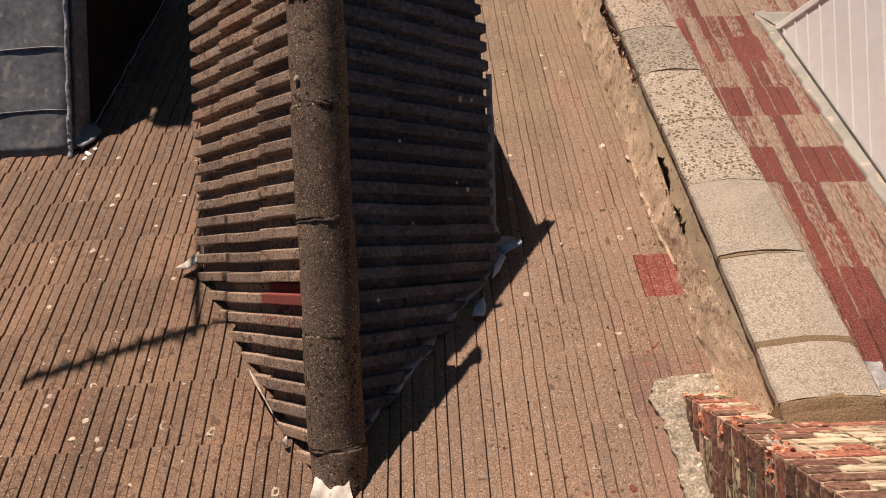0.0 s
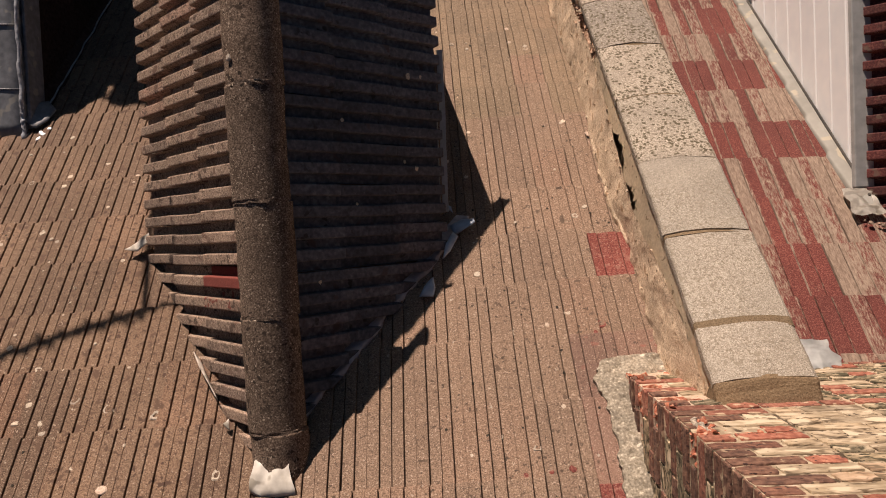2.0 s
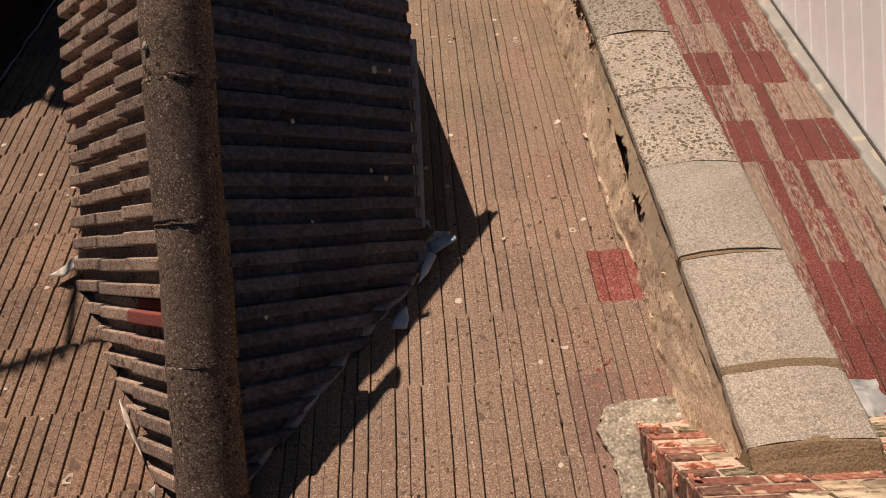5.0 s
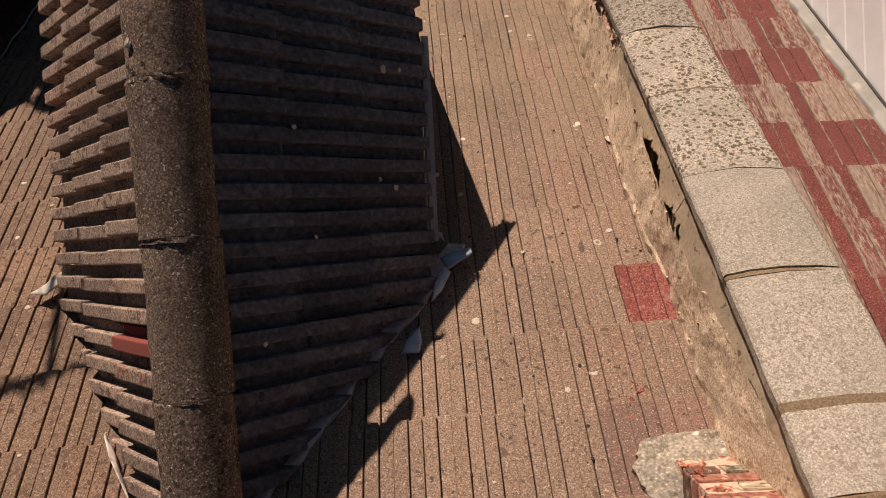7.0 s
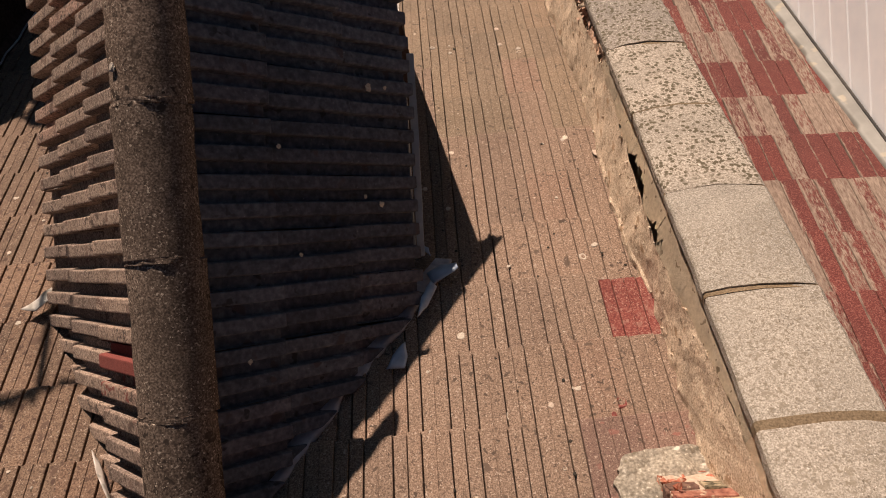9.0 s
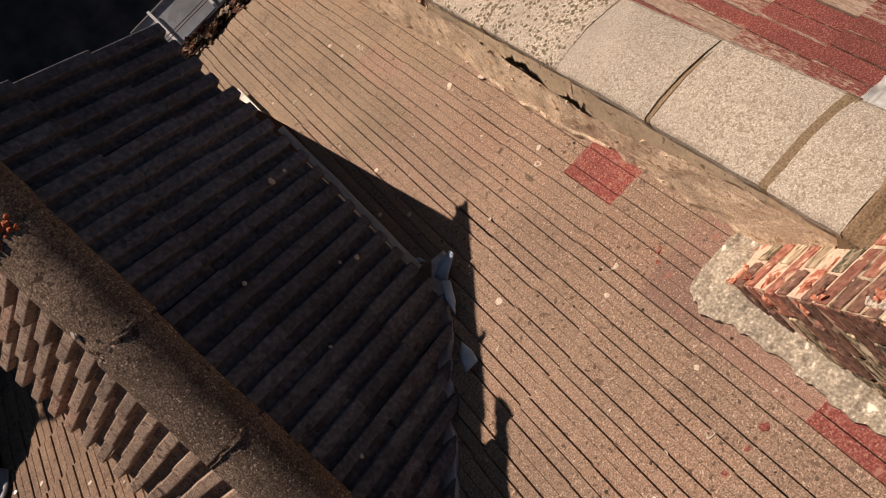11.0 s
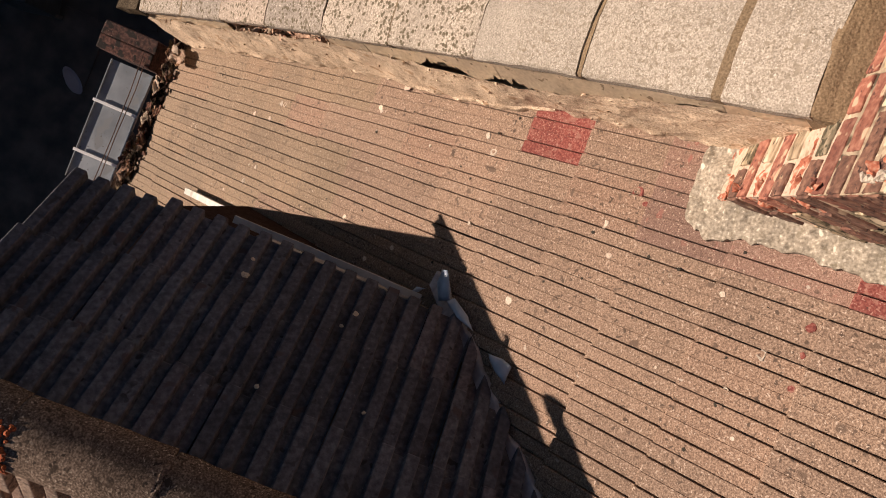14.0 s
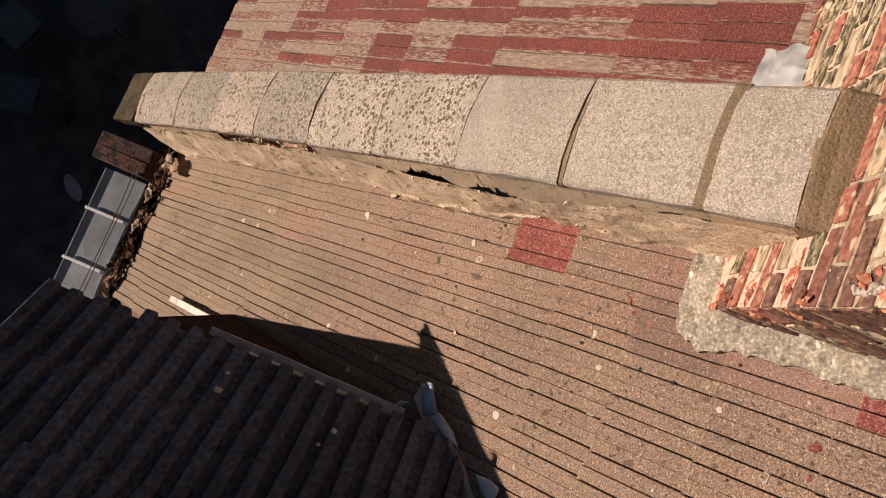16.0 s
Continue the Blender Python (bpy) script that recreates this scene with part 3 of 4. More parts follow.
ridge(dormer, X0, RZ, 1.035, GABLE - 0.14, 1.235, M_RIDGE, TURN)
re = random.Random(12)
for k in range(34):   # mossy bedding mortar at the foot of the ridge
    a = radians(re.uniform(5, 175))
    part("end_moss", lump(re.uniform(0.012, 0.03), k * 1.1, 0.8, 2), M_DARKSLAB if k % 3 else M_RIDGE, dormer, m=TURN @ pose(X0 + 0.1 * math.cos(a), 1.04 + re.uniform(-0.02, 0.05), RZ - 0.055 + re.uniform(0.6, 1.0) * 0.1 * math.sin(a)))
M_ORANGE = material("orange_lichen", [(0.3, 0.06, 0.02), (0.5, 0.14, 0.04)], scale=90, vary=0.2, bump=0.9)
ro = random.Random(2)
for k in range(80):
    a = radians(ro.uniform(60, 190))
    part("orange_lichen", lump(ro.uniform(0.005, 0.014), k, 0.7, 1), M_ORANGE, dormer, m=TURN @ pose(X0 + 0.126 * math.cos(a), (3.2 if k % 2 else 3.35) + ro.uniform(-0.03, 0.03) * (1 if k % 2 else 5), RZ - 0.055 + 0.116 * math.sin(a)))
for dy, r in ((0.0, 0.014), (0.045, 0.009)):
    part("ridge_lichen", lump(r, dy * 90, 0.35, 2), M_LICHEN, dormer, m=TURN @ pose(X0 - 0.075 + dy, 2.82 + dy * 0.2, RZ - 0.055 + 0.098, 0, -35, 0))

for k, (x, y) in enumerate(((0.225, 2.857), (0.285, 2.866), (0.247, 2.387), (0.191, 2.418), (-0.074, 2.601), (-0.028, 2.205), (-0.188, 1.850))):
    z = RZ - MR * (x - X0) - 0.002
    part("dropping", lump((0.016, 0.009, 0.013, 0.008, 0.01, 0.008, 0.009)[k], k * 3.1, 0.25, 2), M_LICHEN, dormer, m=pose(x, y, z, 0, math.degrees(math.atan(MR)), 0))

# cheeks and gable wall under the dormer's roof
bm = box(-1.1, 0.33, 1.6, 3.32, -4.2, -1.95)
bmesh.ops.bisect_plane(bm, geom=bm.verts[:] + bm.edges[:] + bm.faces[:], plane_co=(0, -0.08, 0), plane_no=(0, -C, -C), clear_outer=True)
part("dormer_wall", bm, M_NEARBLACK, dormer, "plain near-black cheek")
bm = bmesh.new()
tri = [bm.verts.new(p) for p in ((-1.1, 3.28, -1.95), (0.33, 3.28, -1.95), (X0, 3.28, RZ - 0.1), (-1.1, 3.32, -1.95), (0.33, 3.32, -1.95), (X0, 3.32, RZ - 0.1))]
for q in ((0, 2, 1), (3, 4, 5), (0, 1, 4, 3), (1, 2, 5, 4), (2, 0, 3, 5)):
    bm.faces.new([tri[i] for i in q])
part("gable_wall", bm, M_DARKWALL, dormer)


# narrow metal trim along the eaves
bm = box(0.372, 0.404, 2.16, 3.04, -1.996, -1.982)
bmesh.ops.subdivide_edges(bm, edges=[e for e in bm.edges if e.calc_length() > 0.5], cuts=14)
rough_verts(bm, 0.006, 5)
part("eaves_trim", bm, M_ZINC, dormer, "narrow grey metal eaves trim")
part("fascia", box(0.345, 0.36, 2.15, 2.92, -2.08, -1.97), M_LEAD, dormer, "grey weathered fascia board")
part("fascia", box(-1.25, -1.23, 2.15, 3.66, -2.16, -2.05), M_PALE, dormer, "cream painted fascia board")

# white board at the cheek's foot, along the slope
cb = box(-0.022, 0.022, -0.32, 0.32, -0.012, 0.012, bevel=0.004)
part("foot_board", cb, M_PALE, dormer, "cream painted foot board", m=pose(0.236, 3.62, -3.54, -45, 0, 4.0))

# valley leads, laid on the main slope under the cut tiles
valley = thing("valley_flashing", ROOF, "folded grey lead valley flashing with lifted pale corners", "flashing")
vx = lambda Y, fall, side: X0 + side * (Y - 1.09) / fall
for side, fall, y1 in ((1, MR, 2.13), (-1, ML, 2.05)):
    out = [(vx(Y, fall, side) + side * (-0.035 + 0.012 * math.sin(Y * 17 + side)), Y / C) for Y in [1.12 + (y1 - 1.12) * k / 9 for k in range(10)]]
    inn = [(vx(Y, fall, side) - side * 0.12, Y / C) for Y in [1.12 + (y1 - 1.12) * k / 9 for k in range(10)]]
    part("valley_sheet", strip(out, inn, 0.012, n=50, across=5, rough=0.004, edge=0.02, scale=14, seed=side), M_EDGE if side > 0 else M_LEAD, valley, smooth=True)
# the saddle sheet where the ridge dies into the slope
bm = strip([(-0.47, 1.43), (-0.42, 1.405), (-0.35, 1.4), (-0.27, 1.41)], [(-0.46, 1.54), (-0.4, 1.58), (-0.36, 1.58), (-0.31, 1.54)], 0.035, n=24, across=8, rough=0.012, edge=0.008, scale=22, bulge=0.012)
part("saddle_sheet", bm, M_PALE, valley, "pale lead saddle sheet", smooth=True)


def flap(pts, mat, parent, name, label=""):
    """A bent scrap of sheet through a ring of corners, with thickness."""
    bm = bmesh.new()
    mid = sum((Vector(p) for p in pts), Vector()) / len(pts) + Vector((0, 0, 0.008))
    ring = [bm.verts.new(p) for p in pts]
    c = bm.verts.new(mid)
    for i in range(len(ring)):
        bm.faces.new((ring[i], ring[(i + 1) % len(ring)], c))
    bmesh.ops.subdivide_edges(bm, edges=bm.edges[:], cuts=2, use_grid_fill=True)
    rough_verts(bm, 0.006, 25, seed=len(pts))
    bmesh.ops.solidify(bm, geom=bm.faces[:], thickness=0.003)
    return part(name, bm, mat, parent, label, smooth=True)


flap([(0.40, 2.9, 0.04), (0.43, 2.84, 0.04), (0.48, 2.86, 0.05), (0.545, 2.895, 0.075), (0.535, 2.93, 0.07), (0.47, 2.945, 0.05)], M_BLUELEAD, valley, "corner_flap")
flap([(0.372, 3.06, 0.07), (0.384, 3.03, 0.06), (0.425, 2.99, 0.05), (0.415, 3.03, 0.07)], M_BLUELEAD, valley, "lead_tip")
flap([(0.36, 2.66, 0.035), (0.405, 2.72, 0.03), (0.445, 2.82, 0.04), (0.42, 2.85, 0.05), (0.38, 2.76, 0.05)], M_BLUELEAD, valley, "lifted_scrap", "pale blue lifted lead scrap")
flap([(0.235, 2.41, 0.035), (0.305, 2.42, 0.02), (0.322, 2.47, 0.03), (0.312, 2.54, 0.035), (0.275, 2.5, 0.04)], M_BLUELEAD, valley, "lifted_scrap", "pale blue lifted lead scrap")
flap([(-0.85, 2.12, 0.045), (-0.805, 2.065, 0.03), (-0.75, 1.965, 0.02), (-0.685, 1.855, 0.02), (-0.733, 1.925, 0.045), (-0.8, 2.025, 0.055)], M_PALE, valley, "lifted_scrap", "pale lifted lead scrap")
flap([(-0.63, 1.73, 0.03), (-0.6, 1.70, 0.02), (-0.605, 1.75, 0.04)], M_PALE, valley, "lifted_scrap", "pale lifted lead scrap")
flap([(-1.26, 2.86, 0.06), (-1.31, 2.80, 0.05), (-1.40, 2.835, 0.03), (-1.37, 2.86, 0.03), (-1.28, 2.93, 0.06)], M_PALE, valley, "corner_flap", "white curled lead corner")

# ---- the parapet, which leans a little from the square of the tiles ----
SKEW = lambda v: 0.003 - 0.012 * (v - 1.7) - 0.0045 * (v - 1.7) ** 2
parapet = thing("parapet_wall", ROOF, "sloping party wall parapet with weathered concrete coping slabs", "parapet", kind="structure")
sh = lambda v: (SKEW(v), 0)
core = [(1.5, -0.2), (1.5, 0.405), (1.74, 0.405), (1.74, -0.2)]
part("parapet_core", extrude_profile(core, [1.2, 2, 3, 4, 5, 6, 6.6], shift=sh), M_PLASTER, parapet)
joints = [1.57, 1.84, 2.35, 2.86, 3.40, 3.925, 4.47, 5.0, 5.55, 6.15, 6.42]
cop = [(1.39, 0.425), (1.387, 0.462), (1.394, 0.472), (1.47, 0.49), (1.58, 0.503), (1.69, 0.498), (1.765, 0.486), (1.778, 0.475), (1.778, 0.4)]
for a, b in zip(joints, joints[1:-1] + [6.22]):
    n = 8
    bm = extrude_profile(cop, [a + (0.014 if a == 1.84 else 0.005), a + 0.02] + [a + (b - a) * k / n for k in range(1, n)] + [b - 0.02, b - (0.014 if b == 1.84 else 0.003)], shift=sh)
    rough_verts(bm, 0.005, 13, seed=a)
    rough_verts(bm, 0.003, 40, seed=a)
    part("coping_slab", bm, M_COPING if a < 2.6 else M_COPING_SPOT, parapet, m=pose(rng.uniform(-0.004, 0.004), 0, rng.uniform(-0.004, 0.004)))
end = box(-0.195, 0.195, 0.0, 0.47, -0.1, 0.0)
bmesh.ops.subdivide_edges(end, edges=end.edges[:], cuts=5, use_grid_fill=True)
rough_verts(end, 0.01, 14)
part("coping_end_slab", end, M_DARKSLAB, parapet, "dark mossy end slab", m=pose(1.58 + SKEW(6.3), 6.23, 0.485, -4, 1, 1))
# mortar in the wide first joint and at the slab's end against the stack
em = extrude_profile([(x, z - 0.0015) for x, z in cop[1:-1]] + [(1.778, 0.33), (1.39, 0.33)], [1.455 + 0.0125 * k for k in range(12)], shift=lambda v: (SKEW(v), -0.5 * max(0.0, 1.566 - v)))
rough_verts(em, 0.004, 30)
M_BROWN = material("brown_mossy_mortar", [(0.13, 0.09, 0.05), (0.205, 0.147, 0.086), (0.28, 0.206, 0.128)], scale=170, big=5, vary=0.15, bump=1.0, bump_scale=90)
part("end_mortar", em, M_BROWN, parapet, "brown mossy end mortar")
jm = extrude_profile([(x, z - 0.001) for x, z in cop], [1.818, 1.826, 1.834, 1.842, 1.85, 1.862], shift=sh)
rough_verts(jm, 0.003, 40)
part("joint_mortar", jm, M_BROWN, parapet)
for a in joints[2:-1]:
    jm = extrude_profile([(x, z - 0.0025) for x, z in cop], [a - 0.012, a - 0.004, a + 0.004, a + 0.012], shift=sh)
    rough_verts(jm, 0.003, 50, seed=a)
    part("joint_mortar", jm, M_BROWN, parapet)
# bedding under the slabs
part("coping_bed", extrude_profile([(1.418, 0.36), (1.418, 0.427), (1.77, 0.427), (1.77, 0.36)], [1.45, 1.62, 2.5, 3.5, 4.5, 5.5, 6.2], shift=sh), M_MORTAR, parapet)

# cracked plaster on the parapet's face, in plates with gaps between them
rc = random.Random(3)
# how high the fillet climbs up the wall
CLIMB = [(1.0, 0.36), (1.9, 0.36), (2.1, 0.335), (2.35, 0.315), (2.6, 0.27), (2.75, 0.26), (3.05, 0.26), (3.35, 0.3), (3.8, 0.34), (7.0, 0.34)]


def climb(v):
    for (a, p), (b, q) in zip(CLIMB, CLIMB[1:]):
        if a <= v <= b:
            return p + (q - p) * (v - a) / (b - a)
    return 0.28


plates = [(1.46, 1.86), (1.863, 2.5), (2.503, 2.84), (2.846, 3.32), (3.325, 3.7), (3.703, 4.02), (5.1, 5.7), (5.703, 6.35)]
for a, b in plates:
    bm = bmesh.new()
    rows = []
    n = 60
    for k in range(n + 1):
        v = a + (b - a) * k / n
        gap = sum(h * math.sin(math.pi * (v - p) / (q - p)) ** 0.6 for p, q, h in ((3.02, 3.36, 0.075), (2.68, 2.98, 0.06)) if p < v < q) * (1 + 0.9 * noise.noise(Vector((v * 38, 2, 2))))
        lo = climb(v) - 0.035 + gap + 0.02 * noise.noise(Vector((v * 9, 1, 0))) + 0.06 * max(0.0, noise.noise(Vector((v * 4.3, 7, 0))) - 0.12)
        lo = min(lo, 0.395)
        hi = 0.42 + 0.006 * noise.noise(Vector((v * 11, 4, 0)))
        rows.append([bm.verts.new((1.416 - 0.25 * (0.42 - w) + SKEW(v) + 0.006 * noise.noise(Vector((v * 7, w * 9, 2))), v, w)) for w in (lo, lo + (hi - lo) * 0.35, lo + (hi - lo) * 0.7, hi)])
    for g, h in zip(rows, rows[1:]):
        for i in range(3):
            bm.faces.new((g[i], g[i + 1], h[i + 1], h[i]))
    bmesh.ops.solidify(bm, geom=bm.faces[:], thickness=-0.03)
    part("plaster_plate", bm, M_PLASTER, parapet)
# broken brick rubble in the open stretch
M_RUBBLE = material("pinkish_rubble", [(0.22, 0.125, 0.085), (0.46, 0.31, 0.22), (0.64, 0.48, 0.36)], scale=80, vary=0.3, bump=1.0, bump_scale=90, pits=((26, 0.62, (0.12, 0.07, 0.05), 0),))
rbk = box(1.435, 1.51, 3.98, 5.13, 0.05, 0.38)
bmesh.ops.subdivide_edges(rbk, edges=rbk.edges[:], cuts=16, use_grid_fill=True)
rough_verts(rbk, 0.03, 16)
part("rubble_backing", rbk, M_RUBBLE, parapet, m=pose(SKEW(4.7), 0, 0))
for k in range(230):
    v = rc.uniform(4.0, 5.12)
    w = rc.uniform(0.14, 0.41)
    part("rubble", shard(rc.uniform(0.012, 0.038), k, 0.5), M_RUBBLE if rc.random() < 0.6 else M_MORTAR, parapet, m=pose(1.425 + SKEW(v) + rc.uniform(-0.03, 0.04), v, w, rc.uniform(0, 180), rc.uniform(0, 180), 0))

# the cement fillet at the parapet's foot and round the chimney
fillet = thing("cement_fillet", ROOF, "crumbling cement fillet along the foot of the parapet and chimney", "mortar", kind="structure")
low = [(1.405, 1.6), (1.40, 2.03), (1.40, 2.3), (1.383, 2.53), (1.365, 2.8), (1.325, 3.02), (1.313, 3.2), (1.308, 3.43), (1.312, 3.85), (1.31, 4.2), (1.3, 4.43), (1.268, 4.85), (1.252, 5.18), (1.217, 5.6), (1.183, 6.2), (1.178, 6.36)]
# even steps along the slope
def even(line, n=40):
    vs = [line[0][1] + (line[-1][1] - line[0][1]) * k / n for k in range(n + 1)]
    out = []
    for v in vs:
        for (a, b), (c, d) in zip(line, line[1:]):
            if b <= v <= d + 1e-6:
                out.append((a + (c - a) * (v - b) / (d - b), v))
                break
    return out


low = even(low)
top = [(1.405 - 0.25 * (0.42 - climb(v)) + SKEW(v), v, climb(v) + 0.012 * noise.noise(Vector((v * 6, 3, 1)))) for _, v in low]
low = [(min(u, 1.374 + SKEW(v)), v, 0.006) for u, v in low]
fb = strip(low, top, 0.12, n=420, across=18, rough=0.009, edge=0.016, scale=13, seed=2)
rough_verts(fb, 0.003, 40)
rough_verts(fb, 0.009, 7)
part("fillet_band", fb, M_MORTAR, fillet)
rk = random.Random(17)
for k in range(70):
    v = rk.uniform(2.1, 6.2)
    f_ = rk.choice((0.03, 0.06, 0.5, 0.93, 0.97)) + rk.uniform(-0.04, 0.04)
    q = min(range(len(low)), key=lambda i: abs(low[i][1] - v))
    c_ = Vector(low[q]).lerp(Vector(top[q]), f_)
    part("crumb", shard(rk.uniform(0.006, 0.016), k + 400, 0.6), M_MORTAR, fillet, m=pose(c_.x, v, c_.z + 0.004, rk.uniform(0, 90), rk.uniform(0, 90), rk.uniform(0, 180)))
outer = [(1.50, 2.035), (1.40, 2.03), (1.30, 2.035), (1.2, 2.03), (1.1, 2.015), (1.065, 1.96), (1.058, 1.88), (1.062, 1.82), (1.085, 1.79), (1.09, 1.7), (1.085, 1.6), (1.08, 1.5), (1.09, 1.38), (1.1, 1.2), (1.1, 1.0)]
inner = [(1.52, 1.85), (1.45, 1.85), (1.37, 1.85), (1.29, 1.85), (1.23, 1.85), (1.215, 1.84), (1.21, 1.82), (1.21, 1.8), (1.21, 1.76), (1.21, 1.68), (1.21, 1.6), (1.21, 1.5), (1.21, 1.38), (1.21, 1.2), (1.21, 1.0)]
part("fillet_patch", strip(outer, inner, 0.03, n=220, across=12, rough=0.012, edge=0.02, scale=26, seed=7, bulge=0.0), M_CEMENT, fillet)

# ---- the neighbour's roof ----
rr = random.Random(6)


def red_pick(u, v):
    """Some courses keep more of their paint than others."""
    kept = 0.92 if round((v - 2.345) / GAUGE) in (0, 4, 6) else 0.14
    return M_REDKEPT if rr.random() < kept else M_REDWORN


next_roof = thing("neighbour_roof_slope", ROOF, "red painted concrete roof tiles worn to grey in strips", "roof", kind="structure")
part("roof_deck", box(1.7, 6.5, -1.2, EAVE_V - 0.05, -0.2, -0.06), M_DARKWALL, next_roof)
lay(next_roof, pose(2.35, 2.345, 0, 0, 0, -1.0) @ pose(-0.8, -6 * GAUGE, 0), range(-1, 8), range(1, 19), red_pick, lambda u, v: 1 if u > 1.45 and not (u > 2.8 and 3.4 < v < 5.25) else 0, bond=lambda r: 0.5 if r % 2 else 0.0, width=WIDE_W)

NX, NZ, BOARD = 2.768, -2.17, 0.18
next_dormer = thing("gabled_dormer", DORMER, "neighbour's dormer with a white sheeted cheek and dark red tiles", "dormer", "roof dormers")
# white cheek of horizontal boards, each a little proud of the one above
NY = 3.72
cheek = new("white_cheek")
cheek.parent = next_dormer
tagged(cheek, "white horizontal board cladding")
z = NZ - 10 * BOARD
while z < NZ - 0.01:
    bm = bmesh.new()
    prof = [(NX - 0.006, z + 0.002), (NX - 0.006, z + 0.014), (NX - 0.001, z + 0.022), (NX - 0.001, z + BOARD - 0.002), (NX + 0.015, z + BOARD - 0.002), (NX + 0.015, z + 0.002)]
    ends = [[bm.verts.new((x, yy, zz)) for x, zz in prof] for yy in (2.0, NY)]
    for i in range(6):
        bm.faces.new((ends[0][i], ends[0][(i + 1) % 6], ends[1][(i + 1) % 6], ends[1][i]))
    bm.faces.new(ends[0])
    bm.faces.new(ends[1][::-1])
    bmesh.ops.bisect_plane(bm, geom=bm.verts[:] + bm.edges[:] + bm.faces[:], plane_co=(0, 0.03, 0), plane_no=(0, -C, -C), clear_outer=True)
    if len(bm.faces) > 3:
        part("board", bm, M_WHITE, cheek)
    else:
        bm.free()
    z += BOARD
part("cheek_wall", box(NX + 0.02, 4.3, 2.3, NY - 0.01, -4.2, NZ), M_WHITE, next_dormer)
part("corner_trim", box(NX - 0.012, NX + 0.05, NY - 0.005, NY + 0.05, -3.86, NZ, bevel=0.006), M_WHITE, next_dormer, "white corner trim")
part("eave_trim", box(NX - 0.075, NX + 0.03, 2.2, 3.86, NZ - 0.01, NZ + 0.03, bevel=0.006), M_ZINC, next_dormer, "grey metal eaves trim")
bm = tube([(NX - 0.012, y / 1.0, -y + 0.035) for y in (2.15, 3.0, NY)], 0.008)
part("black_edge_strip", bm, M_GROUND, next_dormer, "thin black sealing strip")
dormer_slope(next_dormer, NX + 0.86, NZ + 0.9, -1, 0.98, NX - 0.02, 3.85, M_MAROON, n=5, back=1.3)
flash = thing("step_flashing", ROOF, "pale lead flashing along the foot of the white cheek", "flashing")
vs = [2.95 + 0.0445 * k for k in range(60)]
outl = [(2.68 + 0.022 * (1 - ((v - 2.345) / GAUGE) % 1.0) - 0.01, v) for v in vs]
innl = [(NX - 0.005, v) for v in vs]
part("flashing_band", strip(outl, innl, 0.018, n=118, across=5, rough=0.002, edge=0.002, scale=9, seed=4), M_FLASH, flash, smooth=True)
part("flashing_end", strip([(2.675, 5.56), (2.78, 5.575), (2.95, 5.56), (3.15, 5.5)], [(2.76, 5.27), (2.8, 5.26), (3.0, 5.25), (3.2, 5.25)], 0.03, n=24, across=5, rough=0.006, edge=0.006, scale=10, seed=9), M_FLASH, flash, smooth=True)
part("foot_valley", strip([(2.87, 2.72), (3.0, 2.56), (3.2, 2.3), (3.5, 1.95)], [(2.95, 2.86), (3.1, 2.66), (3.3, 2.4), (3.6, 2.05)], 0.02, n=30, across=5, rough=0.006, edge=0.01, scale=12, seed=6), M_LEAD, flash, "dark lead valley sheet", smooth=True)
rf = random.Random(31)
for k in range(12):
    f_ = k / 11
    part("mortar_lump", lump(rf.uniform(0.008, 0.018), k * 1.9, 0.7, 1), M_TILE_OLD, flash, m=pose(2.67 + 0.26 * f_ + rf.uniform(-0.012, 0.012), 2.84 - 0.13 * f_ + rf.uniform(-0.012, 0.012), 0.012))
soak = thing("chimney_flashing", ROOF, "crumpled white lead apron beside the chimney", "flashing")
def crumpled(u0, u1, v0, v1, lift, seed, n=34):
    """A hammered sheet with creases and a rolled lower edge."""
    bm = bmesh.new()
    g = []
    for a in range(n + 1):
        row = []
        for b_ in range(n + 1):
            x, y = a / n, b_ / n
            q = Vector((x * 2.3 + seed, y * 2.3, seed))
            crease = abs(noise.noise(q * 0.9)) * 0.03 + abs(noise.noise(q * 2.0)) * 0.006
            w = 0.008 + lift * (1 - y) ** 1.5 + 0.03 - crease + 0.02 * (math.sin(y * math.pi) if y > 0.8 else 0)
            row.append(bm.verts.new((u0 + (u1 - u0) * x + 0.02 * noise.noise(Vector((y * 3, seed, x))), v0 + (v1 - v0) * y + 0.022 * noise.noise(Vector((x * 4, seed, 2))) * y, max(0.012, w))))
        g.append(row)
    for p_, q_ in zip(g, g[1:]):
        for b_ in range(n):
            bm.faces.new((p_[b_], p_[b_ + 1], q_[b_ + 1], q_[b_]))
    bmesh.ops.solidify(bm, geom=bm.faces[:], thickness=0.003)
    return bm


part("flashing_foot", crumpled(2.61, 2.785, 2.865, 3.07, 0.0, 2.2, n=22), M_PALE, flash, smooth=True)
part("apron_sheet", crumpled(1.765, 2.0, 1.86, 2.165, 0.05, 1.3), M_APRON, soak, smooth=True)
part("apron_sheet", crumpled(1.96, 2.15, 1.84, 2.06, 0.05, 4.1), M_APRON, soak, smooth=True)

